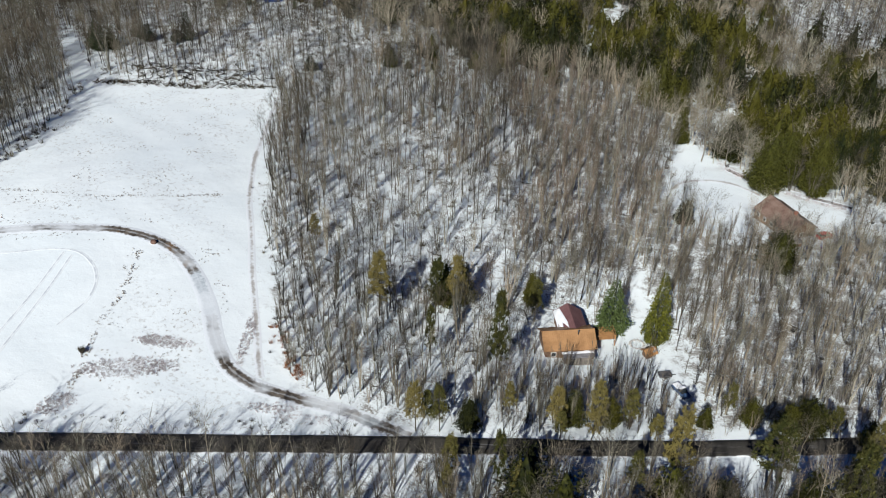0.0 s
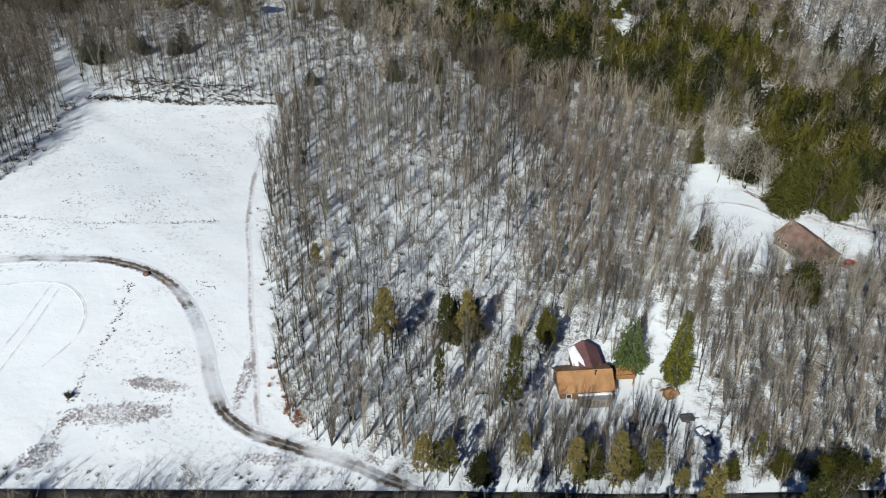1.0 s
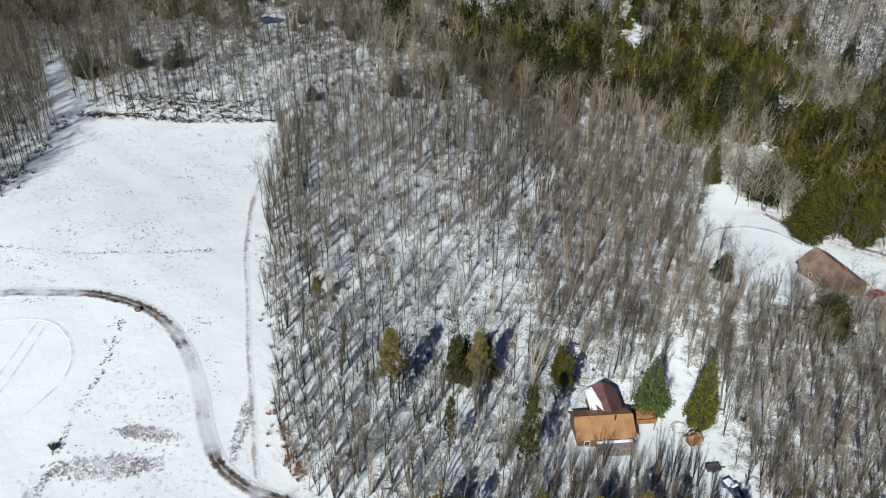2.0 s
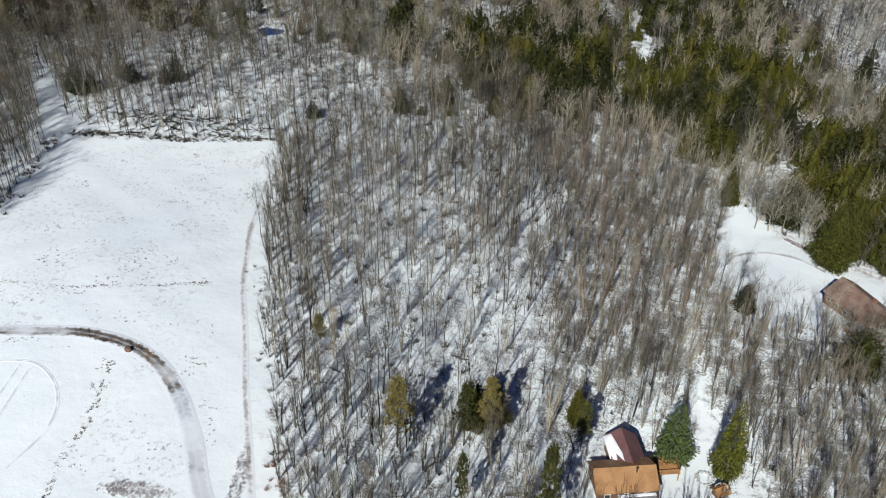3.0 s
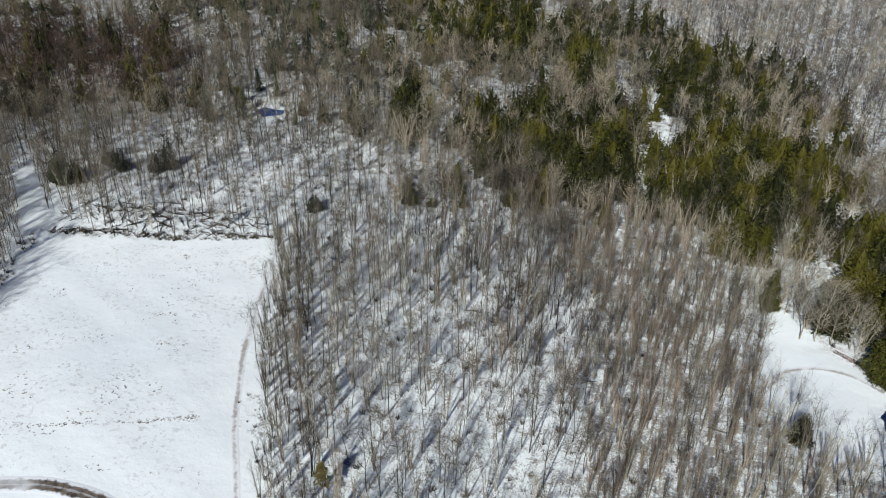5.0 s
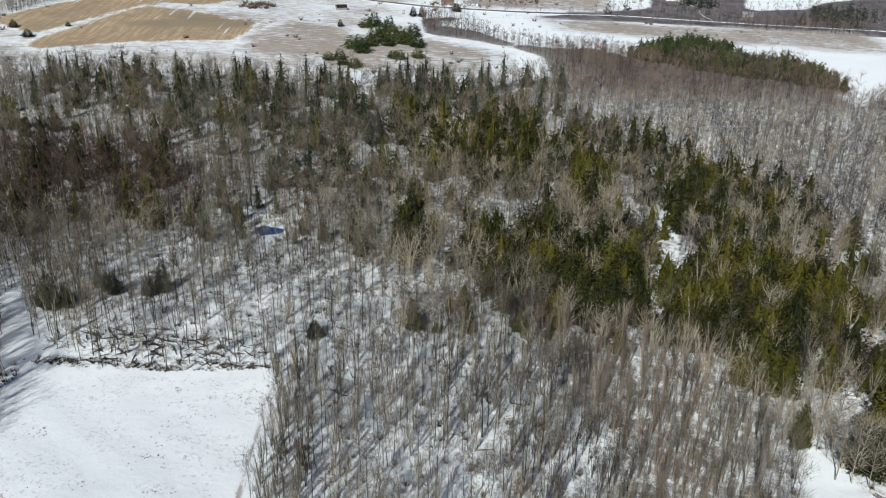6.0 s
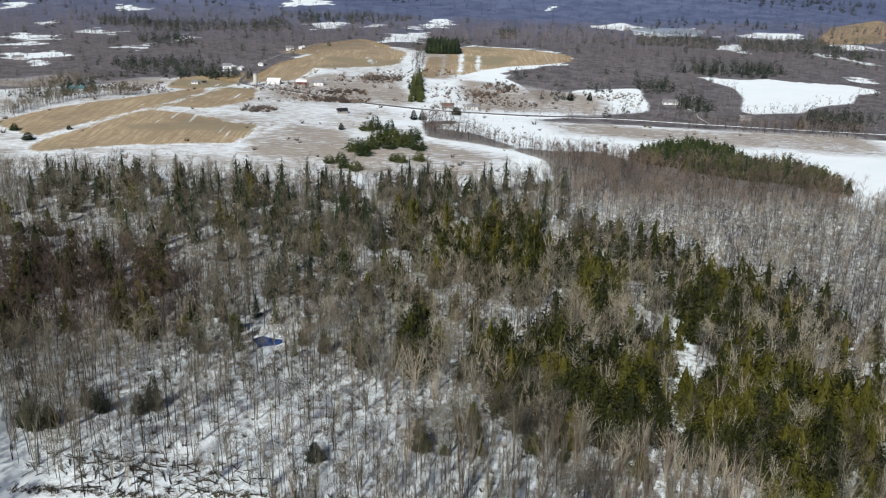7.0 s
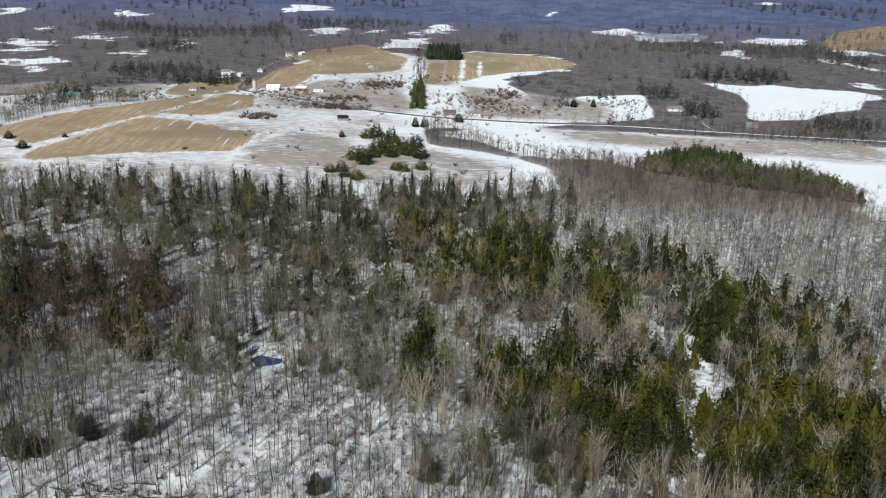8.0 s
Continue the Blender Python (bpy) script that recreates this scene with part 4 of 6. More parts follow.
scatter("bare_wood", NEAR_BARE, rows[near_bare & ~front & ~vase & ~poles], [BARK, TWIG], "leafless grey hardwood trees over snow", "woodland")
scatter("stemmy_wood", VASE_BARE, rows[near_bare & ~front & vase & ~red], [PALE_LIMBS, PALE_BARK], "leafless many-stemmed trees over snow", "woodland")
scatter("brush_wood", VASE_BARE, rows[near_bare & ~front & vase & red], [PALE_BARK, TWIG_RED], "dense thin reddish-brown leafless trees", "woodland")
ex, ey, er = jittered(-90, 145, 62, 300, 5.2, 77)
esel = ((inside(ex, ey, DENSE) > 1) | ((ey < 101) & cone_of_view(ex, ey, 40))) & (woodness(ex, ey) > 1)
scatter("thicket", VASE_BARE, np.stack([ex, ey, er.uniform(0.7, 1.1, len(ex)), er.uniform(0, 6.28, len(ex))], 1)[esel], [PALE_BARK, PALE_BARK], "thicket of slender grey leafless stems", "woodland")
front_rows = [(85, 189, 0.6, 0), (88, 184.5, 0.7, 1), (92.5, 182, 0.65, 2), (97, 180.5, 0.75, 3), (102, 184, 0.7, 4), (107, 187, 0.8, 5), (110, 195, 0.8, 6), (112, 203, 0.85, 1), (81, 190, 0.55, 2), (104, 178, 0.8, 3)]
front_rows += [(78 + 2.3 * k + 1.5 * math.sin(k * 3.1), 181 + 4 * math.sin(k * 2.3) - 0.3 * k, 0.5 + 0.2 * math.sin(k * 1.7) ** 2, k) for k in range(15)]
front_rows += [(72, 250, 1.1, 0), (76, 254, 1.2, 1), (80, 252, 1.1, 2), (83, 247, 1.2, 3), (86, 243, 1.0, 4), (79, 247, 1.0, 5), (88, 237, 0.9, 6), (79, 236, 1.1, 1), (82.5, 235, 1.25, 2), (86, 234, 1.15, 3), (90, 232, 1.1, 4), (85, 239, 1.2, 5)]
scatter("house_trees", OLD_BARE, front_rows, [PALE_LIMBS, PALE_BARK], "pale leafless trees round the clearing house", "woodland")
ex, ey, er = jittered(60, 165, 236, 350, 4.3, 87)
esel = any_of(ex, ey, GAP_GROVES) > 0
scatter("gap_trees", OLD_BARE + FAN_BARE[:2], np.stack([ex, ey, er.uniform(0.65, 0.95, len(ex)), er.uniform(0, 6.28, len(ex))], 1)[esel], [PALE_LIMBS, PALE_BARK], "pale fan-crowned leafless trees between hemlocks", "woodland")
ex, ey, er = jittered(-35, 40, 280, 325, 4.0, 88)
esel = any_of(ex, ey, HOLLOW_GROVES) > 0
scatter("hollow_trees", OLD_BARE + NEAR_BARE[:4], np.stack([ex, ey, er.uniform(0.7, 1.05, len(ex)), er.uniform(0, 6.28, len(ex))], 1)[esel], [PALE_BARK, TWIG], "crowded grey-brown leafless trees in a hollow", "woodland")
esel &= er.uniform(0, 1, len(ex)) < np.where(ex < -4, 0.22, 0.14)
scatter("hollow_hemlocks", NEAR_HEM, np.stack([ex + 1.8, ey + 1.2, er.uniform(0.35, 0.65, len(ex)), er.uniform(0, 6.28, len(ex))], 1)[esel], [BARK, DARK_HEMLOCK], "low dark hemlocks under bare trees", "woodland")
ex, ey, er = jittered(-135, -25, 320, 460, 4.4, 89)
esel = (any_of(ex, ey, POOL_BRUSH) > 0) & (woodness(ex, ey) > 1)
scatter("pool_brush", MID_BARE, np.stack([ex, ey, er.uniform(0.45, 0.85, len(ex)), er.uniform(0, 6.28, len(ex))], 1)[esel], [BARK, TWIG], "grey-brown leafless brush round the pool", "woodland")
ex, ey, er = jittered(-100, 110, 60, 106, 4.4, 79)
esel = (line_gap(ex, ey, ROAD) > 3.6) & (woodness(ex, ey) > -1.5) & cone_of_view(ex, ey, 40) & (ey < 103)
scatter("roadside_brush", VASE_BARE, np.stack([ex, ey, er.uniform(0.4, 0.85, len(ex)), er.uniform(0, 6.28, len(ex))], 1)[esel], [BARK, TWIG], "crowded leafless brush below the road", "brush")
ex, ey, er = jittered(8, 90, 111.5, 132, 2.7, 78)
scatter("yard_saplings", VASE_BARE, np.stack([ex, ey, er.uniform(0.3, 0.6, len(ex)) * np.where((ex > 14) & (ex < 50), 1.5, 1.0), er.uniform(0, 6.28, len(ex))], 1)[(line_gap(ex, ey, DRIVE) > 4.6) & (line_gap(ex, ey, ROAD) > 3.6) & (line_gap(ex, ey, TRACK) > 4)], [BARK, TWIG], "low leafless saplings below the house", "brush")
ex, ey, er = jittered(-6, 92, 108.5, 124, 2.1, 83)
scatter("verge_growth", SAPLINGS, np.stack([ex, ey, er.uniform(0.45, 0.95, len(ex)), er.uniform(0, 6.28, len(ex))], 1)[(line_gap(ex, ey, DRIVE) > 3.2) & (line_gap(ex, ey, ROAD) > 3.4) & (line_gap(ex, ey, TRACK) > 3.5)], [PALE_BARK, PALE_BARK], "thin pale leafless brush beside the road", "brush")
ex, ey, er = jittered(16, 44, 120, 137, 1.4, 84)
esel = (inside(ex, ey, [(19, 134.5), (37, 136), (41, 129), (37, 123), (18, 123)]) > 0) & (line_gap(ex, ey, DRIVE) > 2.6) & (er.uniform(0, 1, len(ex)) < 0.35 + 0.8 * drift(ex, ey, 4.0, 93))
scatter("yard_brush", SAPLINGS, np.stack([ex, ey, er.uniform(0.35, 0.8, len(ex)), er.uniform(0, 6.28, len(ex))], 1)[esel], [PALE_LIMBS, PALE_BARK], "tangled grey-tan brush below the house", "brush")
mid = ~is_con & thin & (y >= 330)
pale = r.uniform(0, 1, len(x)) < np.where(hem > -8, 0.8, np.where(x > 60, 0.4, np.where((x < 0) & (y > 420), 0.05, 0.2)))
broad = mid & pale & (hem > -8) & (r.uniform(0, 1, len(x)) < 0.45) & (y < 480)
scatter("spreading_wood", OLD_BARE[:1] + FAN_BARE, rows[broad], [PALE_LIMBS, PALE_BARK], "broad-crowned pale leafless trees among hemlocks", "woodland")
mid = mid & ~broad
east = x > 55
scatter("slope_wood", MID_BARE, rows[mid & ~red & ~pale & east], [BARK, TWIG_GREY], "slate-grey leafless woodland on a snowy slope", "woodland")
scatter("hill_wood", MID_BARE, rows[mid & ~red & ~pale & ~east], [BARK, TWIG], "leafless grey woodland on the slope", "woodland")
scatter("dusky_wood", MID_BARE, rows[mid & red & (dark > 0)], [BARK, TWIG_DARK], "dusky dark red-brown leafless woodland", "woodland")
scatter("pale_wood", MID_BARE, rows[mid & ~red & pale], [PALE_BARK, PALE_BARK], "pale-barked leafless trees on the slope", "woodland")
scatter("ridge_wood", MID_BARE, rows[mid & red & (dark <= 0)], [BARK, TWIG_RED], "leafless reddish-brown woodland on the ridge", "woodland")
scatter("hemlock_grove", NEAR_HEM, rows[is_con & (y < 330)], [BARK, HEMLOCK], "olive-green hemlocks among bare trees", "woodland")
far_con = is_con & (y >= 330) & (mixed <= 0) & (hem <= 0) & (dark <= 0) & (u < pc * 0.75)
scatter("hemlock_wood", MID_HEM, rows[is_con & (y >= 330) & ~far_con], [BARK, HEMLOCK], "dark olive conifers scattered through bare woods", "woodland")
scatter("spruce_wood", MID_SPRUCE, rows[far_con], [BARK, SPRUCE], "narrow dark spruces scattered through bare woods", "woodland")

bx, by, br = jittered(-30, 75, 205, 305, 6.3, 67)
bsel = (inside(bx, by, [(-22, 240), (20, 212), (60, 212), (72, 255), (44, 288), (-10, 300)]) > 0) & (woodness(bx, by) > 1)
scatter("brown_thicket", VASE_BARE, np.stack([bx, by, br.uniform(0.7, 1.1, len(bx)), br.uniform(0, 6.28, len(bx))], 1)[bsel], [PALE_BARK, TWIG_RED], "dense reddish-brown leafless thicket over snow", "woodland")
fx, fy, fr = jittered(-62, 14, 112, 268, 3.3, 68)
fw = woodness(fx, fy)
scatter("edge_wood", VASE_BARE, np.stack([fx, fy, fr.uniform(0.45, 0.95, len(fx)), fr.uniform(0, 6.28, len(fx))], 1)[(fw > 0.6) & ((fw < 11) & (fx < -14) | (fy < 158) & (fx < -3)) & (line_gap(fx, fy, TRACK) > 3)], [BARK, TWIG], "slender leafless trees crowding the field's edge", "woodland")
lx, ly, lr = jittered(-178, -112, 150, 330, 3.6, 66)
lsel = woodness(lx, ly) > 0.5
scatter("lane_wood", LANE_BARE, np.stack([lx, ly, lr.uniform(0.7, 1.2, len(lx)), lr.uniform(0, 6.28, len(lx))], 1)[lsel], [BARK, TWIG], "crowded leafless trees beside the snowy lane", "woodland")

# far woods
x, y, r = jittered(-1500, 1500, 560, 1900, 9.8, 8)
w = woodness(x, y)
band = inside(x, y, PINE_BAND)
ok = ((w > 1) | (band > 0)) & ((y > 660) | (np.abs(x) > 330)) & cone_of_view(x, y, 60)
x, y, w, band = x[ok], y[ok], w[ok], band[ok]
blot = np.sin(x * 0.011 + 1.5 * np.sin(y * 0.008)) * np.sin(y * 0.013 + 1.1 * np.sin(x * 0.009))
u = r.uniform(0, 1, len(x))
con = (u < np.where(any_of(x, y, DARK_FAR) > 0, 0.5, np.where(blot > 0.75, 0.14, 0.025))) & (band < 0)
rows = np.stack([x, y, r.normal(1.0, 0.14, len(x)).clip(0.6, 1.3) * np.where(con, 0.95, 1.0) * np.where(y > 1300, 1.25, 1.0), r.uniform(0, 6.28, len(x))], 1)
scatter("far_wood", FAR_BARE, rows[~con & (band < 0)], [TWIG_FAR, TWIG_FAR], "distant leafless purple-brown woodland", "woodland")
scatter("far_conifers", FAR_CON, rows[con], [BARK, HAZY_NEEDLES], "distant dark conifer stands", "woodland")
x, y, r = jittered(120, 310, 590, 760, 4.8, 9)
ok = inside(x, y, PINE_BAND) > 0
scatter("pine_plantation", PLANTED, np.stack([x, y, r.normal(0.92, 0.12, len(x)), r.uniform(0, 6.28, len(x))], 1)[ok], [BARK, PASTURE_PINE], "dense green pine plantation on a ridge", "woodland")
x, y, r = jittered(-2600, 2600, 1900, 4700, 36, 10)
ok = (woodness(x, y) > 3) & cone_of_view(x, y, 60) & (r.uniform(0, 1, len(x)) < 0.8)
rows = np.stack([x, y, r.normal(1.9, 0.3, len(x)).clip(1.2, 2.6), r.uniform(0, 6.28, len(x))], 1)[ok]
con = np.sin(rows[:, 0] * 0.006 + rows[:, 1] * 0.004) * np.sin(rows[:, 1] * 0.009) > 0.6
# horizon trees carry the distance haze in their twig colour
scatter("horizon_wood", FAR_BARE, rows[~con], [TWIG_HAZE, TWIG_HAZE], "far wooded hills under bare trees", "woodland", (1.5, 0.8))
scatter("horizon_conifers", FAR_CON, rows[con], [BARK, HAZY_NEEDLES], "far dark conifer patches on hills", "woodland", (0.8, 0.75))


# ---- single conifers ----
def conifer_source(name, shapes, needles, label, group):
    return [thing_tree(name, s, (BARK, needles), label, "tree", group) for s in shapes]


SETS = {
    "pine": (conifer_source("pine_tree", PINES, PINE, "yellow-green pine with an open tufted crown", "roadside pines"), 12.0, 3.6),
    "hemlock": (conifer_source("hemlock_tree", FINE_HEM, HEMLOCK, "olive-green hemlock with drooping sprays", "yard hemlocks"), 13.0, 3.6),
    "big": (conifer_source("hemlock_tree", BIG_HEM, DARK_HEMLOCK, "huge dense olive-green hemlock behind the clearing", "yard hemlocks"), 19.0, 5.2),
    "round": (conifer_source("pine_tree", ROUND_PINE, PASTURE_PINE, "rounded bushy green pine in snowy pasture", "pasture pines"), 10.0, 4.2),
    "spruce": (conifer_source("spruce_tree", TALL_SPRUCE, SPRUCE, "dark green spruce standing in snow", "spruces"), 16.0, 3.8),
    "yard": (conifer_source("yard_spruce", TALL_SPRUCE[:1], needle_material("yard_needles", (0.016, 0.032, 0.014), (0.058, 0.095, 0.034), (0.09, 0.11, 0.03)), "tall dense blue-green spruce beside the house", "yard spruces"), 16.0, 3.8),
    "golden": (conifer_source("yard_spruce", TALL_SPRUCE[1:], needle_material("golden_needles", (0.045, 0.052, 0.008), (0.180, 0.180, 0.022), (0.24, 0.20, 0.03)), "tall yellow-green spruce beside the garden shed", "yard spruces"), 16.0, 3.8),
}
FIRST = set()
# kind, x, y, height, radius
CONIFERS = []
# round the house
CONIFERS += [
    ("yard", 37.2, 148.0, 16.0, 3.4), ("golden", 46.3, 144.8, 21.0, 2.8), ("pine", -13.0, 144.3, 16.0, 3.0), ("pine", -1.2, 146.4, 15.0, 2.4), ("pine", 3.1, 148.2, 15.0, 2.6),
    ("pine", 20.5, 148.9, 11.0, 2.2), ("pine", -29.6, 170.5, 6.0, 2.0), ("hemlock", 64.2, 195.5, 8.5, 2.5), ("hemlock", 82.4, 175.0, 12.0, 4.8), ("hemlock", 1.0, 151.5, 13.0, 2.8),
    ("hemlock", 5.0, 153.0, 12.0, 2.6), ("hemlock", 20.3, 155.5, 12.0, 2.4),
]
# between the road and the house
CONIFERS += [
    ("pine", 10.7, 124.1, 19.0, 3.2), ("pine", -1.9, 129.5, 16.0, 2.4), ("pine", -4.2, 110.6, 9.0, 2.6), ("pine", 0.1, 110.9, 9.5, 2.7), ("pine", 21.5, 113.3, 9.0, 3.0),
    ("hemlock", 25.0, 116.5, 9.0, 3.0), ("pine", 28.6, 113.6, 9.5, 2.6), ("hemlock", 32.0, 117.0, 9.0, 2.8), ("pine", 35.3, 115.6, 8.0, 2.6), ("pine", 39.6, 111.8, 7.5, 2.8),
    ("hemlock", 50.3, 117.5, 7.5, 2.4), ("pine", 55.6, 121.1, 7.0, 2.2), ("pine", -2.0, 112.3, 7.0, 2.2), ("hemlock", 5.3, 112.6, 8.0, 2.8), ("hemlock", 59.5, 119.0, 9.0, 3.4),
    ("hemlock", 66.2, 117.5, 8.0, 3.0), ("hemlock", 70.5, 118.0, 9.0, 3.2), ("pine", 73.7, 115.4, 8.0, 2.8),
]
# between the road and the house
CONIFERS += [
    ("hemlock", 80.0, 114.0, 9.0, 3.0), ("pine", 28.0, 111.9, 6.0, 2.2), ("pine", 22.1, 111.6, 5.5, 2.0), ("pine", 76.4, 106.0, 14.0, 3.2), ("pine", 13.0, 117.0, 6.0, 1.8),
]
# below the road
CONIFERS += [
    ("pine", 40.3, 100.6, 15.0, 4.3), ("pine", 57.0, 101.5, 13.0, 5.6), ("pine", 72.0, 101.8, 10.0, 3.8), ("pine", 1.9, 98.2, 9.0, 2.4), ("pine", 9.8, 97.5, 12.0, 2.4),
    ("pine", 32.8, 98.0, 9.0, 2.6), ("hemlock", 62.0, 96.0, 12.0, 3.6), ("hemlock", 84.0, 99.0, 13.0, 4.0), ("hemlock", 47.0, 97.0, 9.0, 3.0), ("pine", 67.7, 94.1, 15.0, 4.0),
    ("pine", 1.4, 93.1, 11.0, 2.6), ("pine", 12.4, 91.6, 10.0, 2.2),
]
# behind the clearing
CONIFERS += [
    ("big", 93.0, 218.5, 20.0, 6.0), ("big", 106.5, 217.0, 21.0, 5.2), ("big", 99.5, 224.0, 18.0, 5.0), ("big", 113.0, 222.0, 18.0, 4.6), ("big", 122.0, 224.0, 19.0, 5.0),
    ("hemlock", 88.0, 240.0, 16.0, 4.0), ("hemlock", 75.0, 248.0, 13.0, 3.2),
]
# on the slope
CONIFERS += [
    ("hemlock", -84.0, 366.0, 10.0, 3.6), ("pine", -165.0, 430.0, 13.0, 5.0), ("pine", -190.0, 440.0, 12.0, 5.0), ("pine", -131.0, 383.0, 10.0, 3.4), ("pine", -119.0, 374.0, 10.0, 3.6),
    ("hemlock", 105.0, 370.0, 15.0, 4.0), ("hemlock", 112.0, 366.0, 12.0, 4.0), ("spruce", -93.5, 306.0, 12.0, 2.4), ("spruce", -121.0, 292.0, 12.0, 3.2), ("hemlock", -117.0, 293.5, 10.0, 3.0),
    ("spruce", -124.0, 295.0, 11.0, 3.0), ("spruce", -110.0, 305.0, 10.0, 2.8), ("spruce", -107.0, 303.0, 11.0, 2.6), ("spruce", -113.0, 307.0, 9.0, 2.6), ("spruce", -97.0, 303.5, 9.0, 2.6),
    ("pine", -82.0, 354.0, 11.0, 3.4), ("hemlock", -60.0, 357.0, 10.0, 2.6), ("hemlock", -52.0, 352.0, 11.0, 2.6),
]
# on the slope
CONIFERS += [
    ("spruce", -46.0, 283.0, 8.0, 3.0), ("spruce", 64.0, 470.0, 15.0, 3.2), ("spruce", 70.0, 476.0, 16.0, 3.4), ("spruce", 78.0, 474.0, 15.0, 3.2),
]
# on the far pastures
CONIFERS += [
    ("spruce", -43.0, 562.0, 17.0, 3.6), ("spruce", -47.0, 585.0, 15.0, 3.4), ("spruce", 5.0, 590.0, 15.0, 3.4), ("spruce", 12.0, 596.0, 14.0, 3.6), ("spruce", -34.2, 793.6, 12.0, 3.6),
    ("spruce", -27.5, 793.1, 13.0, 4.0), ("spruce", 1.1, 825.4, 10.0, 5.0), ("spruce", -311, 699, 8.0, 5.0), ("spruce", -291, 675, 8.0, 4.5), ("spruce", -275.6, 706, 5.0, 3.0),
    ("spruce", 287.6, 814.6, 15.0, 4.0), ("spruce", -87, 741, 8.0, 3.4), ("spruce", 110.4, 919.8, 13.0, 4.0), ("spruce", 129.4, 922.7, 12.0, 4.0),
]
for px, py in ((-67, 672), (-60, 684), (-54, 713), (-46, 701), (-38, 694), (-28, 687), (-32, 718), (-68, 742), (-62, 747), (-50, 730), (-42, 712), (-58, 698), (-36, 705), (-48, 688), (-72, 676), (-64, 664)):
    CONIFERS.append(("round", px, py, 9.0 + (px * 7 % 4), 4.4 + (py % 3) * 0.4))
for px, py in ((-74, 630), (-66, 623), (-77, 643), (-43, 652), (-39, 649), (-27, 655), (-84, 640)):
    CONIFERS.append(("round", px, py, 6.5, 3.8))
for k, (kind, px, py, ht, rad) in enumerate(CONIFERS):
    sources, h0, r0 = SETS[kind]
    src = sources[k % len(sources)]
    if kind in ("hemlock",):
        h0 = (14, 12, 15, 10)[k % 4]
        r0 = (3.7, 3.6, 4.0, 3.2)[k % 4]
    m = Matrix.Translation((px, py, gz(px, py))) @ Matrix.Rotation(k * 2.39, 4, "Z") @ Matrix.Diagonal((rad / r0, rad / r0, ht / h0, 1))
    if src.name in FIRST:
        copy_thing(src, m)
    else:
        FIRST.add(src.name)
        src.matrix_basis = m
for sources, _, _ in SETS.values():
    for src in sources:
        if src.name not in FIRST:
            for part_ob in list(src.children):
                bpy.data.objects.remove(part_ob)
            bpy.data.objects.remove(src)

# windbreak rows and the dark block on the far hill
r = np.random.default_rng(21)
rows = [(-34 - 3.5 * (i / 12) + r.uniform(-6, 6), 880 + i * 8, r.uniform(0.6, 1.0), r.uniform(0, 6)) for i in range(16) for _ in range(2)]
scatter("windbreak", MID_HEM, rows, [BARK, PASTURE_PINE], "row of dark spruces up the hill", "windbreak")
rows = [(-37 + r.uniform(-6, 6), 1012 + i * 8, r.uniform(0.7, 1.0), r.uniform(0, 6)) for i in range(28) for _ in range(2)]
scatter("bare_windbreak", MID_BARE, rows, [BARK, TWIG], "grey leafless hedgerow up the hill", "windbreak")
rows = [(-26 + 5 * i + r.uniform(-1, 1), 1205 + 6 * j, r.uniform(1.1, 1.35), r.uniform(0, 6)) for i in range(8) for j in range(9)]
scatter("spruce_block", MID_HEM, rows, [BARK, SPRUCE], "square block of dark spruces", "woodland")


# ---- low growth ----
def blob(cx, cy, rx, ry, count, seed, lo=0.6, hi=1.3, turn=0.0):
    r = np.random.default_rng(seed)
    q, a = np.sqrt(r.uniform(0, 1, count)) * r.uniform(0.7, 1.1, count), r.uniform(0, 6.283, count)
    dx, dy = q * np.cos(a) * rx, q * np.sin(a) * ry
    c, s = math.cos(turn), math.sin(turn)
    return np.stack([cx + dx * c - dy * s, cy + dx * s + dy * c, r.uniform(lo, hi, count), r.uniform(0, 6.28, count)], 1)


def along(pts, count, spread_by, seed, lo=0.6, hi=1.3):
    r = np.random.default_rng(seed)
    seg = r.integers(0, len(pts) - 1, count)
    P = np.array(pts, float)
    f = r.uniform(0, 1, count)[:, None]
    Q = P[seg] + (P[seg + 1] - P[seg]) * f + r.normal(0, spread_by, (count, 2))
    return np.stack([Q[:, 0], Q[:, 1], r.uniform(lo, hi, count), r.uniform(0, 6.28, count)], 1)


grass = np.concatenate([blob(-54.3, 130.3, 6.0, 1.9, 420, 1, turn=-0.05), blob(-59, 122.2, 9.5, 3.0, 850, 2, turn=0.15), blob(-68.3, 111.7, 4.0, 2.6, 260, 3, turn=0.6), blob(-38.7, 133, 1.2, 9.0, 240, 4),
                        along([(84, 236), (90, 225), (98, 217.5), (108, 209.5), (113, 208)], 420, 0.9, 7, 0.6, 1.5), blob(-24, 111.5, 6, 1.6, 220, 5), blob(-30, 114, 5, 1.6, 160, 6)])
scatter("dry_grass", TUFTS, grass, [DRY, DRY], "patches of dead pinkish-brown grass above snow", "grass", (1.0, 1.1))
r = np.random.default_rng(31)
cx, cy = r.uniform(-120, -45, 210), r.uniform(116, 258, 210)
spots = np.concatenate([blob(a, b, r.uniform(1.5, 5), r.uniform(1, 3), int(r.integers(3, 16)), 100 + i, 0.4, 1.0) for i, (a, b) in enumerate(zip(cx, cy))])
spots = np.concatenate([spots, along([(-67.4, 160), (-66.4, 145), (-68.2, 134), (-67.5, 122), (-67.6, 109)], 150, 0.4, 41, 0.6, 1.4), along([(-125, 184.5), (-107, 184), (-85, 181), (-66, 184), (-55, 188)], 260, 0.35, 42, 0.5, 1.0)])
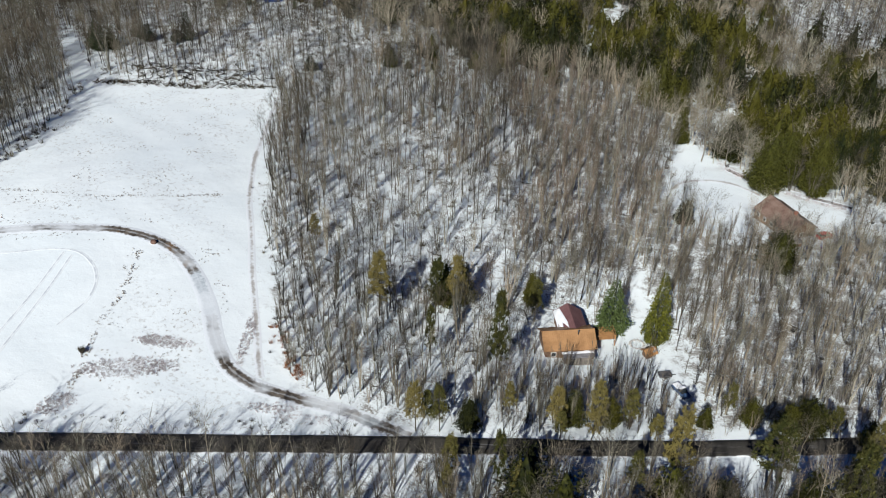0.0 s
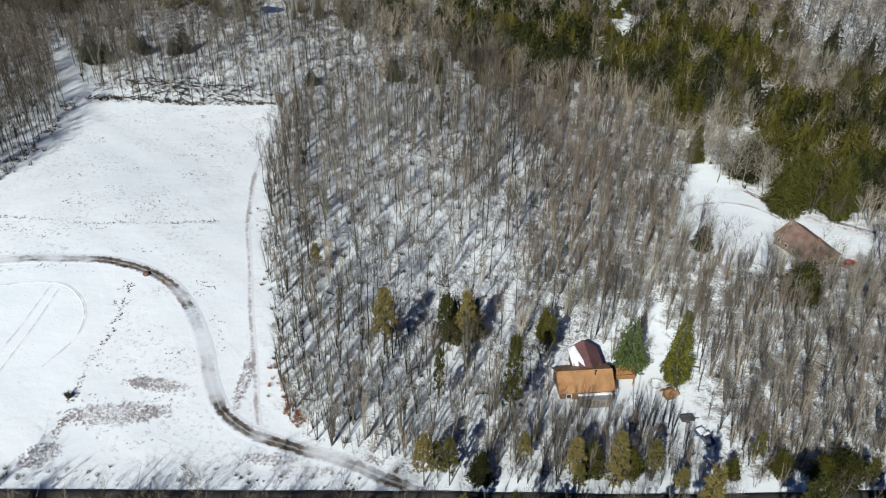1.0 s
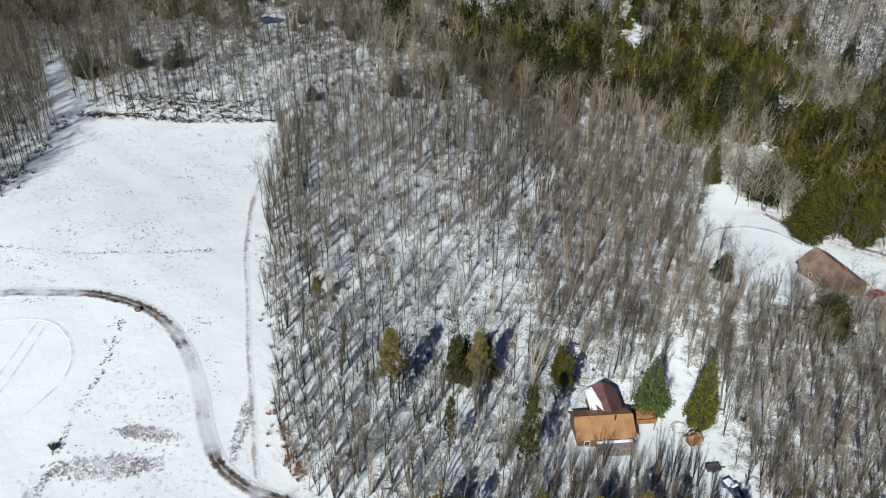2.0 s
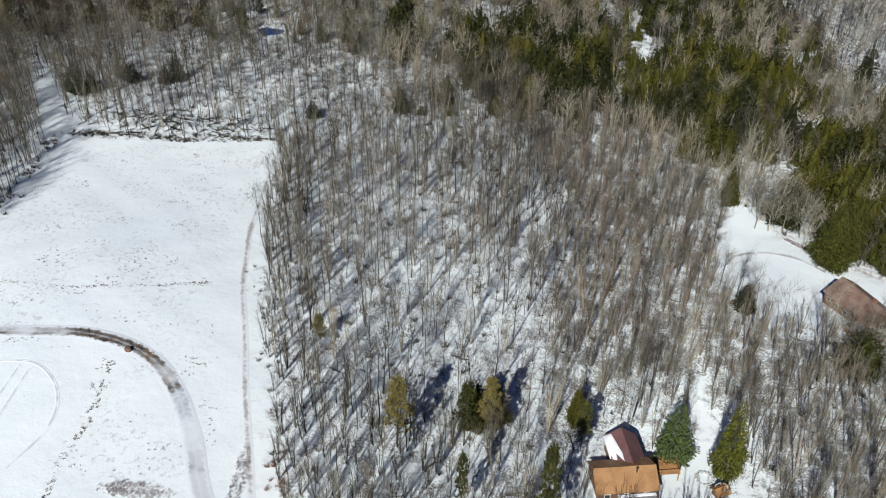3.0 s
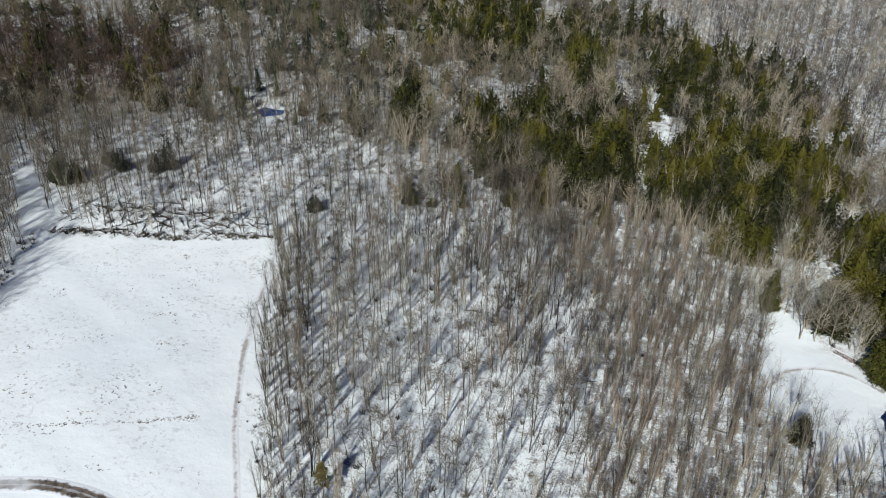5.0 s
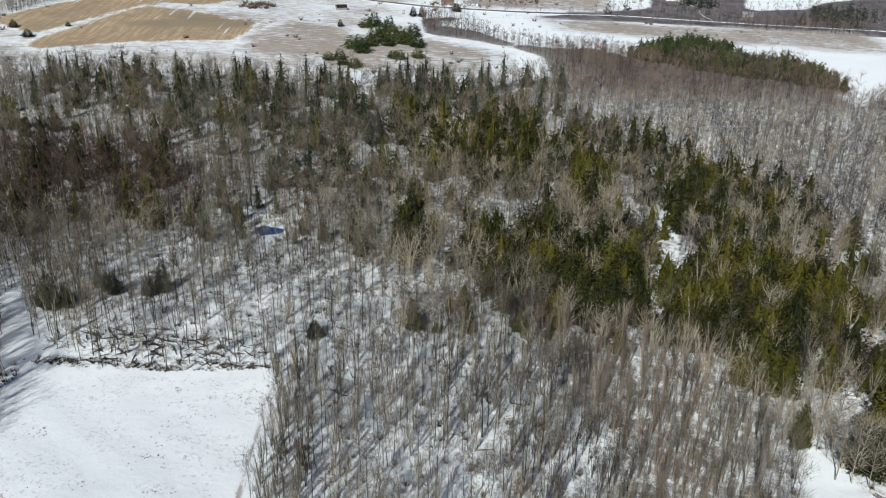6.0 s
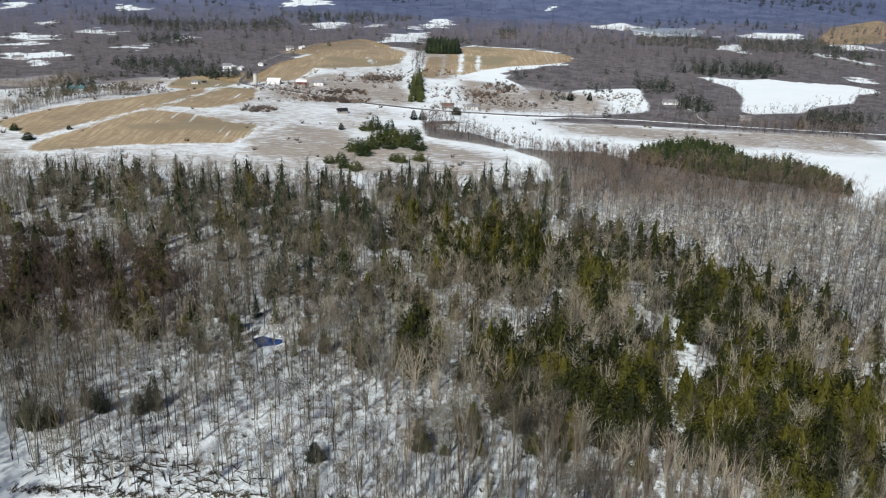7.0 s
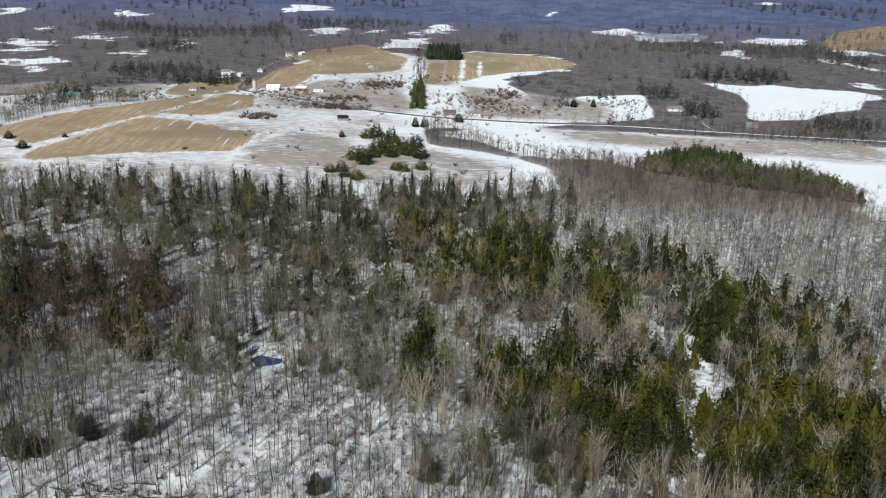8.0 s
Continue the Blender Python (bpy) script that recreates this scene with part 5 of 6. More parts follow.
spots = spots[(inside(spots[:, 0], spots[:, 1], FIELD) > 1.5) & (line_gap(spots[:, 0], spots[:, 1], TRACK) > 2) & (inside(spots[:, 0], spots[:, 1], MOWN) < 0.3) & (np.min([line_gap(spots[:, 0], spots[:, 1], q) for q in TRAILS], axis=0) > 1.8)]
scatter("weed_tufts", TUFTS, spots, [WEED, WEED], "small dead weed tufts poking through snow", "grass")
brush = np.concatenate([along([(-116, 262), (-95, 262.5), (-76, 260.5), (-54, 265.5)], 110, 0.9, 43, 0.5, 1.1), along([(-115, 261), (-113.5, 228), (-114, 208), (-122, 182)], 70, 1.2, 44, 0.6, 1.3),
                        along([(-53, 262), (-49, 219), (-45.5, 195), (-41, 175), (-36.5, 157), (-33, 141), (-30, 128)], 60, 1.6, 45, 0.25, 0.8), along([(-75, 107), (-10, 110.8)], 60, 1.0, 46, 0.3, 0.8)])
scatter("edge_brush", SHRUBS, brush, [TWIG, TWIG], "leafless brown brush along the field's edge", "brush")
scatter("rusty_bracken", SHRUBS, along([(-33.5, 138), (-31.5, 132), (-29, 127), (-27.5, 123)], 60, 0.9, 47, 0.4, 0.9), [RUST, RUST], "rust-brown dead bracken at the wood's corner", "brush")
under = jittered(-230, 200, 62, 430, 8.0, 51)
sel = (woodness(under[0], under[1]) > 1) & cone_of_view(under[0], under[1], 30)
under_rows = np.stack([under[0][sel], under[1][sel], under[2].uniform(0.6, 1.5, sel.sum()), under[2].uniform(0, 6.28, sel.sum())], 1)
sx, sy, sr = jittered(-60, 30, 110, 300, 3.4, 57)
ssel = (woodness(sx, sy) > 0.8) & (inside(sx, sy, DENSE) < 0) & (sr.uniform(0, 1, len(sx)) < 0.75)
scatter("young_growth", SAPLINGS, np.stack([sx, sy, sr.uniform(0.6, 1.2, len(sx)), sr.uniform(0, 6.28, len(sx))], 1)[ssel], [TWIG, TWIG], "thin grey saplings between the taller trees", "brush")
scatter("underbrush", SHRUBS, under_rows, [TWIG, TWIG], "thin leafless saplings on the woodland floor", "brush")
scrub = jittered(-340, 240, 590, 1080, 6.5, 52)
n1 = np.sin(scrub[0] * 0.037 + 2 * np.sin(scrub[1] * 0.021)) * np.sin(scrub[1] * 0.029)
sel = (any_of(scrub[0], scrub[1], OPEN) > 2) & (any_of(scrub[0], scrub[1], STUBBLE) < 0) & (((scrub[1] > 845) & (n1 > 0.12)) | (scrub[2].uniform(0, 1, len(n1)) < 0.06))
scrub_rows = np.stack([scrub[0][sel], scrub[1][sel], scrub[2].uniform(0.6, 2.4, sel.sum()) ** 1.2, scrub[2].uniform(0, 6.28, sel.sum())], 1)
scrub_rows = np.concatenate([scrub_rows] + [blob(a, b, c, d, k, 400 + i, 1.2, 3.2) for i, (a, b, c, d, k) in enumerate(((-103, 918, 24, 20, 90), (-80, 1014, 16, 22, 60), (-120, 868, 30, 14, 70), (-161, 801, 16, 14, 50), (-100, 863, 24, 10, 60),
                                                                                                                            (-58, 1012, 8, 16, 26), (50, 975, 20, 30, 70), (30, 930, 16, 18, 40)))])
scatter("hill_scrub", SHRUBS, scrub_rows, [TWIG_RED, TWIG_RED], "reddish leafless scrub over snowy pasture", "brush", (1.3, 1.0))


# dark groves standing in the far woods and along the country road
GROVES = [(-330, 850, 16, 45, 40), (-250, 1010, 40, 22, 46), (-330, 1090, 70, 40, 60), (206, 1000, 22, 30, 34), (222, 900, 16, 40, 46), (330, 842, 34, 20, 50), (300, 1110, 45, 26, 70), (360, 1120, 30, 30, 60),
          (520, 1500, 70, 50, 70), (390, 1560, 70, 60, 70), (-520, 1620, 80, 40, 70), (-390, 1400, 30, 26, 30), (100, 1640, 20, 50, 16), (95, 930, 14, 24, 8), (150, 975, 24, 6, 8)]
groves = np.concatenate([blob(a, b, c, d, int(k * 0.7), 300 + i, 0.6, 1.1) for i, (a, b, c, d, k) in enumerate(GROVES)])
scatter("conifer_groves", FAR_CON, groves, [BARK, HAZY_NEEDLES], "groves of dark conifers between far fields", "woodland", (1.0, 1.15))
tx, ty, tr = jittered(-30, 330, 655, 806, 4.4, 54)
tsel = (woodness(tx, ty) > 0.5) & (inside(tx, ty, PINE_BAND) < 0)
scatter("tongue_wood", MID_BARE, np.stack([tx, ty, tr.uniform(0.55, 0.8, len(tx)), tr.uniform(0, 6.28, len(tx))], 1)[tsel], [BARK, TWIG_RED], "low reddish leafless wood between pastures", "woodland")
scatter("tongue_brush", FAR_BARE, np.stack([tx, ty, tr.uniform(0.55, 0.85, len(tx)), tr.uniform(0, 6.28, len(tx))], 1)[tsel][::2], [PALE_BARK, TWIG_RED], "reddish leafless thicket between pastures", "woodland")
road_trees = np.concatenate([blob(325, 850, 40, 16, 60, 71, 0.4, 0.8), along([(150, 842), (240, 830), (290, 815)], 40, 5, 72, 0.35, 0.7), along([(-20, 850), (60, 845)], 24, 4, 73, 0.35, 0.7)])
hedge = np.concatenate([along([(-337, 737), (-332, 771), (-318, 805), (-300, 839), (-270, 854)], 420, 5.0, 74, 0.4, 0.7), along([(-354, 806), (-355, 852), (-359, 905), (-362, 953)], 220, 8, 75, 0.45, 0.8)])
scatter("field_hedge", MID_BARE, hedge, [BARK, TWIG], "grey leafless hedge behind a stubble field", "hedge")
scatter("hedge_conifers", FAR_CON, along([(-354, 806), (-355, 852), (-362, 953), (-330, 1000)], 40, 8, 76, 0.4, 0.8), [BARK, SPRUCE], "dark conifers beside the farm hedge", "woodland")
scatter("roadside_trees", MID_BARE, road_trees, [BARK, TWIG], "leafless trees along the country road", "woodland")


def log_shape(rng):
    P = Pile()
    L = rng.uniform(2, 5)
    P.add(*tube([np.array([-L / 2, 0, 0.12]), np.array([0, rng.uniform(-0.3, 0.3), 0.25]), np.array([L / 2, 0, rng.uniform(0.15, 0.9)])], [0.12, 0.10, 0.04], 5), 0)
    for _ in range(9):
        P.sliver(np.array([rng.uniform(-0.2, 0.5) * L, 0, 0.2]), np.array([rng.uniform(0, 1), rng.normal(0, 0.7), rng.uniform(0.1, 0.9)]), rng.uniform(0.8, 2.4), 0.09, rng, 0)
    return P.arrays()


LOGS = [log_shape(rng) for _ in range(4)]
logs = np.concatenate([blob(-85, 274, 30, 9, 130, 61, 0.6, 1.4), along([(-114, 262.5), (-56, 265)], 70, 0.8, 62, 0.5, 1.1)])
wx, wy, wr = jittered(-45, 120, 115, 330, 19, 63)
sel = woodness(wx, wy) > 3
logs = np.concatenate([logs, np.stack([wx[sel], wy[sel], wr.uniform(0.6, 1.3, sel.sum()), wr.uniform(0, 6.28, sel.sum())], 1)])
scatter("fallen_branches", LOGS, logs, [BARK, BARK], "fallen dark logs and branches lying on snow", "deadwood")


# ---- houses ----
def part(name, bm, material, parent, label=""):
    me = bpy.data.meshes.new(name)
    bm.to_mesh(me)
    bm.free()
    me.materials.append(material)
    ob = new(name, me)
    ob.parent = parent
    if label:
        ob["label"] = label
    return ob


def box(bm, x0, x1, y0, y1, z0, z1, bevel=0.0):
    m = Matrix.Translation(((x0 + x1) / 2, (y0 + y1) / 2, (z0 + z1) / 2)) @ Matrix.Diagonal((x1 - x0, y1 - y0, z1 - z0, 1))
    got = bmesh.ops.create_cube(bm, size=1.0, matrix=m)["verts"]
    if bevel:
        bmesh.ops.bevel(bm, geom=list({e for v in got for e in v.link_edges}), offset=bevel, segments=1, affect="EDGES")
    return bm


def boxed(*args, bevel=0.0):
    return box(bmesh.new(), *args, bevel=bevel)


def prism(outline, y0, y1):
    """An x-z outline pushed from y0 to y1."""
    bm = bmesh.new()
    a = [bm.verts.new((x, y0, z)) for x, z in outline]
    b = [bm.verts.new((x, y1, z)) for x, z in outline]
    n = len(outline)
    bm.faces.new(a[::-1])
    bm.faces.new(b)
    for i in range(n):
        bm.faces.new((a[i], a[(i + 1) % n], b[(i + 1) % n], b[i]))
    bmesh.ops.recalc_face_normals(bm, faces=bm.faces)
    return bm


def rod(p, q, r0, r1, sides=8):
    bm = bmesh.new()
    V, T = tube([np.array(p, float), np.array(q, float)], [r0, r1], sides)
    vs = [bm.verts.new(v) for v in V]
    for t in T:
        bm.faces.new([vs[i] for i in t])
    bm.faces.new(vs[:sides][::-1])
    bm.faces.new(vs[sides:])
    bmesh.ops.recalc_face_normals(bm, faces=bm.faces)
    return bm


def roof_material(name, a, b):
    n = Nodes(name, 0.55, 0.35)
    sep = n.tree.nodes.new("ShaderNodeSeparateXYZ")
    n.put(n.mapped((14, 14, 14)), sep.inputs[0])
    rib = n.math("SINE", sep.outputs[0])
    stain = n.math("ADD", n.math("MULTIPLY", n.noise(0.5), 0.7), n.math("MULTIPLY", n.noise(4.0), 0.3))
    n.bump(rib, 0.25, 0.03)
    return n.done(n.mix(n.step(stain, 0.3, 0.7), a, b))


ORANGE_ROOF = roof_material("ochre_roof", (0.27, 0.142, 0.06), (0.40, 0.22, 0.098))
MAROON_ROOF = roof_material("maroon_roof", (0.13, 0.062, 0.065), (0.19, 0.10, 0.10))
BROWN_ROOF = roof_material("brown_roof", (0.13, 0.072, 0.055), (0.25, 0.178, 0.142))
GREY_ROOF = roof_material("grey_roof", (0.16, 0.16, 0.17), (0.28, 0.28, 0.29))
TEAL_ROOF = roof_material("teal_roof", (0.05, 0.17, 0.20), (0.10, 0.27, 0.30))
SNOW = plain("roof_snow", (0.80, 0.83, 0.87), (0.88, 0.89, 0.91), 0.8, 0.7)
LOGWALL = plain("brown_siding", (0.13, 0.075, 0.045), (0.22, 0.13, 0.08), 1.2)
WHITEWALL = plain("white_siding", (0.62, 0.62, 0.60), (0.78, 0.78, 0.76), 1.0)
REDWALL = plain("red_siding", (0.25, 0.04, 0.035), (0.36, 0.07, 0.06), 1.0)
DECKWOOD = plain("weathered_deck", (0.30, 0.15, 0.06), (0.45, 0.24, 0.10), 1.6)
GREYWOOD = plain("grey_boards", (0.20, 0.18, 0.16), (0.34, 0.31, 0.28), 1.5)
BRICK = plain("chimney_brick", (0.22, 0.09, 0.06), (0.34, 0.15, 0.10), 3.0)
DARKMETAL = plain("dark_metal", (0.03, 0.03, 0.032), (0.07, 0.07, 0.072), 4.0, 0.5, 0.6)
CONCRETE = plain("concrete", (0.42, 0.41, 0.39), (0.56, 0.55, 0.52), 1.0)
GLASS = Nodes("dark_glass", 0.08, 0.5).done((0.02, 0.025, 0.03))
TRIM = plain("white_trim", (0.68, 0.68, 0.66), (0.8, 0.8, 0.78), 2.0)


def gable_roof(L, W, eave, ridge, over=0.45, thick=0.2):
    """Two slabs meeting at a ridge along x."""
    w, drop = W / 2 + over, (ridge - eave) * over / (W / 2)
    outline = [(-w, eave - drop), (0, ridge), (w, eave - drop), (w, eave - drop + thick), (0, ridge + thick), (-w, eave - drop + thick)]
    bm = prism(outline, -L / 2 - over, L / 2 + over)
    bmesh.ops.rotate(bm, verts=bm.verts, matrix=Matrix.Rotation(radians(90), 3, "Z"))
    return bm


def gable_wall(L, W, eave, ridge):
    bm = prism([(-W / 2, -1.2), (W / 2, -1.2), (W / 2, eave), (0, ridge), (-W / 2, eave)], -L / 2, L / 2)
    bmesh.ops.rotate(bm, verts=bm.verts, matrix=Matrix.Rotation(radians(90), 3, "Z"))
    return bm


def add_window(root, x, y, z, w, h, along_x=True):
    dx, dy = (w / 2, 0.06) if along_x else (0.06, w / 2)
    win = part("window", boxed(x - dx, x + dx, y - dy, y + dy, z, z + h), TRIM, root)
    gx, gy = (w / 2 - 0.1, 0.075) if along_x else (0.075, w / 2 - 0.1)
    part("pane", boxed(x - gx, x + gx, y - gy, y + gy, z + 0.1, z + h - 0.1), GLASS, win)


def building(name, x, y, turn, L, W, eave, ridge, wall, roof, label, category="house", chimney=True, windows=3, group=""):
    root = tagged(new(name), label, category, group)
    root.matrix_basis = pose(x, y, gz(x, y), 0, 0, turn)
    part("wall", gable_wall(L, W, eave, ridge), wall, root)
    part("roof", gable_roof(L, W, eave, ridge), roof, root)
    part("door", boxed(L * 0.12, L * 0.12 + 1.0, -W / 2 - 0.05, -W / 2 + 0.05, 0, 2.05), GREYWOOD, root)
    for i in range(windows):
        wx = -L / 2 + L * (i + 0.5) / windows
        if abs(wx - L * 0.12 - 0.5) > 1.2:
            add_window(root, wx, -W / 2, 0.95, 1.1, 1.2)
        add_window(root, wx, W / 2, 0.95, 1.1, 1.2)
    add_window(root, L / 2, 0, 0.95, 1.1, 1.2, False)
    if chimney:
        part("chimney", boxed(L * 0.2, L * 0.2 + 0.8, -0.4, 0.4, eave, ridge + 0.9, bevel=0.05), BRICK, root)
    return root


# the house in the wood: ochre main roof, maroon rear wing, deck
house = building("house", 26.7, 140.7, 6, 10.4, 6.6, 3.0, 5.0, LOGWALL, ORANGE_ROOF, "brown house with an ochre roof and maroon wing in snow", chimney=False)
wing_wall = gable_wall(7.8, 5.4, 2.6, 4.35)
bmesh.ops.rotate(wing_wall, verts=wing_wall.verts, matrix=Matrix.Rotation(radians(90), 3, "Z"))
bmesh.ops.translate(wing_wall, verts=wing_wall.verts, vec=(2.0, 5.3, 0))
part("wing_wall", wing_wall, LOGWALL, house)
wing_roof = gable_roof(7.8, 5.4, 2.6, 4.4)
bmesh.ops.rotate(wing_roof, verts=wing_roof.verts, matrix=Matrix.Rotation(radians(90), 3, "Z"))
bmesh.ops.translate(wing_roof, verts=wing_roof.verts, vec=(2.0, 5.3, 0))
part("wing_roof", wing_roof, MAROON_ROOF, house, "maroon metal roof")


def snow_sheet(corners, cols=9, rows_n=7, seed=1):
    """A lobed layer of snow lying on a roof plane given by four corners."""
    bm = bmesh.new()
    A, B, C, D = (Vector(c) for c in corners)
    r = random.Random(seed)
    up = (B - A).cross(D - A).normalized()
    top = []
    for j in range(rows_n + 1):
        line = []
        for i in range(cols + 1):
            u, v = i / cols, j / rows_n
            u = u * (0.82 + 0.18 * math.sin(j * 1.9 + seed)) + (r.uniform(-0.03, 0.03) if 0 < i < cols else 0)
            edge = min(i, cols - i, j, rows_n - j)
            p = A.lerp(B, u).lerp(D.lerp(C, u), v) + up * (0.03 if edge == 0 else 0.16 + r.uniform(-0.03, 0.03))
            line.append(bm.verts.new(p))
        top.append(line)
    for j in range(rows_n):
        for i in range(cols):
            bm.faces.new((top[j][i], top[j][i + 1], top[j + 1][i + 1], top[j + 1][i]))
    return bm


part("snow_patch", snow_sheet([(-1.15, 9.5, 2.55), (-1.15, 2.2, 2.55), (1.2, 2.2, 4.10), (0.2, 9.3, 3.45)], seed=3), SNOW, house, "old snow lying on the wing roof")
part("snow_patch", snow_sheet([(-1.0, 3.9, 3.0), (4.9, 3.9, 3.0), (4.5, 2.7, 3.5), (-0.8, 2.7, 3.5)], 12, 4, 5), SNOW, house, "snow drift in the roof valley")
part("chimney_pipe", rod((2.0, -0.9, 4.2), (2.0, -0.9, 5.6), 0.13, 0.13), DARKMETAL, house, "black stove pipe")
part("pipe_cap", rod((2.0, -0.9, 5.6), (2.0, -0.9, 5.78), 0.24, 0.1), DARKMETAL, house)
part("porch_floor", boxed(-1.6, 4.6, -5.8, -3.35, 0.4, 0.6), GREYWOOD, house)
part("porch_roof", boxed(-1.8, 4.8, -5.6, -3.8, 2.2, 2.35), GREY_ROOF, house, "grey porch roof with a line of snow")
part("snow_patch", boxed(-1.9, 4.9, -4.4, -3.8, 2.35, 2.51, bevel=0.06), SNOW, house)
for px in (-1.5, 1.5, 4.4):
    part("porch_post", boxed(px - 0.07, px + 0.07, -5.6, -5.46, 0.6, 2.21), GREYWOOD, house)
for bx, by in ((6.0, 1.2),):
    for i in range(16):
        part("deck_board", boxed(bx, bx + 5.2, by + i * 0.26, by + i * 0.26 + 0.235, 0.85, 0.9), DECKWOOD, house)
    for px, py in ((6.2, 1.4), (11.0, 1.4), (6.2, 5.1), (11.0, 5.1)):
        part("deck_post", boxed(px - 0.08, px + 0.08, py - 0.08, py + 0.08, -1.2, 1.85), DECKWOOD, house)
    part("deck_rail", boxed(6.1, 11.1, 1.25, 1.33, 1.75, 1.85), DECKWOOD, house)
    part("deck_rail", boxed(11.05, 11.13, 1.33, 5.2, 1.75, 1.85), DECKWOOD, house)
part("gable_trim", boxed(5.62, 5.72, -3.6, 3.6, 2.4, 2.6), DARKMETAL, house)

# the house in the clearing
house2 = building("house", 91.2, 196.4, -68, 13.4, 8.6, 2.9, 5.6, LOGWALL, BROWN_ROOF, "long low house with a red-brown roof in a clearing", windows=5)
part("snow_patch", snow_sheet([(-6.9, 4.65, 2.69), (-2.3, 4.65, 2.69), (-2.8, 3.4, 3.48), (-6.6, 3.1, 3.67)], 9, 5, 8), SNOW, house2, "old snow along the eave")
part("garage_wall", boxed(4.5, 10.5, -8.5, -3.0, -1.0, 2.3), LOGWALL, house2)
part("garage_roof", boxed(4.1, 10.9, -8.9, -2.7, 2.3, 2.52, bevel=0.05), GREYWOOD, house2)


def stones(name, cx, cy, ring, count, size, label):
    root = tagged(new(name), label, "fire pit")
    root.matrix_basis = pose(cx, cy, gz(cx, cy))
    for i in range(count):
        a = 6.283 * i / count
        bm = bmesh.new()
        bmesh.ops.create_icosphere(bm, subdivisions=1, radius=size * random.uniform(0.8, 1.2))
        for v in bm.verts:
            v.co = Vector((v.co.x * random.uniform(0.8, 1.2) + ring * math.cos(a), v.co.y * random.uniform(0.8, 1.2) + ring * math.sin(a), v.co.z * 0.7 + size * 0.3))
        part("stone", bm, CONCRETE, root)
    return root


stones("fire_pit", 42.6, 144.0, 1.5, 14, 0.36, "ring of stones round a yard fire pit in snow")
shed = building("garden_shed", 44.3, 140.2, 25, 2.0, 1.7, 1.4, 2.0, LOGWALL, DECKWOOD, "small red-brown garden shed beside the drive", "shed", False, 1)


def car(name, x, y, turn, paint, label, pickup=False, snowy=True):
    root = tagged(new(name), label, "car")
    root.matrix_basis = pose(x, y, gz(x, y) + 0.05, 0, 0, turn)
    body = prism([(-2.25, 0.35), (2.2, 0.35), (2.25, 0.75), (1.15, 0.95), (-2.2, 1.0)], -0.9, 0.9)
    bmesh.ops.bevel(body, geom=body.edges[:], offset=0.09, segments=2, affect="EDGES")
    part("body", body, paint, root)
    cab = [(-0.3 if pickup else -1.9, 0.98), (1.15, 0.94), (0.35, 1.55), (-0.2 if pickup else -1.5, 1.6)]
    cabin = prism(cab, -0.8, 0.8)
    bmesh.ops.bevel(cabin, geom=cabin.edges[:], offset=0.07, segments=2, affect="EDGES")
    part("cabin", cabin, GLASS, root, "dark window glass")
    part("roof_panel", boxed(-0.25 if pickup else -1.5, 0.35, -0.74, 0.74, 1.56, 1.64, bevel=0.03), SNOW if snowy else paint, root)
    if pickup:
        part("bed_load", boxed(-2.1, -0.45, -0.75, 0.75, 0.95, 1.12, bevel=0.05), SNOW, root, "snow in the truck bed")
    for wx in (-1.4, 1.4):
        for wy in (-0.88, 0.88):
            wheel = part("wheel", rod((wx, wy - 0.11, 0.34), (wx, wy + 0.11, 0.34), 0.34, 0.34, 14), DARKMETAL, root)
            part("rim", rod((wx, wy - 0.125, 0.34), (wx, wy + 0.125, 0.34), 0.2, 0.2, 10), CONCRETE, wheel)
    for wy in (-0.62, 0.62):
        part("headlight", boxed(2.2, 2.27, wy - 0.16, wy + 0.16, 0.62, 0.76), TRIM, root)
    return root


BLUE = plain("blue_paint", (0.04, 0.08, 0.16), (0.07, 0.12, 0.22), 2.0, 0.3)
GREY = plain("grey_paint", (0.06, 0.06, 0.065), (0.11, 0.11, 0.115), 2.0, 0.35)
REDP = plain("red_paint", (0.38, 0.015, 0.025), (0.5, 0.03, 0.04), 2.0, 0.3)
car("pickup_truck", 48.3, 127.6, -65, BLUE, "blue pickup with snow on its roof on the drive", True)


def trailer(x, y, turn):
    root = tagged(new("utility_trailer"), "small dark utility trailer parked on the snowy drive", "trailer")
    root.matrix_basis = pose(x, y, gz(x, y), 0, 0, turn)
    part("bed", boxed(-1.3, 1.3, -0.75, 0.75, 0.45, 0.55, bevel=0.02), GREY, root)
    for wy in (-0.75, 0.71):
        part("side_panel", boxed(-1.3, 1.3, wy, wy + 0.04, 0.5, 0.95), GREY, root)
    for wx in (-1.3, 1.26):
        part("end_panel", boxed(wx, wx + 0.04, -0.7, 0.7, 0.5, 0.95), GREY, root)
    part("drawbar", boxed(1.3, 2.4, -0.05, 0.05, 0.42, 0.5), DARKMETAL, root)
    for wy in (-0.86, 0.86):
        wheel = part("wheel", rod((0, wy - 0.09, 0.3), (0, wy + 0.09, 0.3), 0.3, 0.3, 14), DARKMETAL, root)
        part("rim", rod((0, wy - 0.1, 0.3), (0, wy + 0.1, 0.3), 0.17, 0.17, 10), CONCRETE, wheel)
    return root


trailer(46.2, 133.0, 8)
car("car", 100.0, 190.5, 20, REDP, "bright red car beside the house in the clearing", False, False)

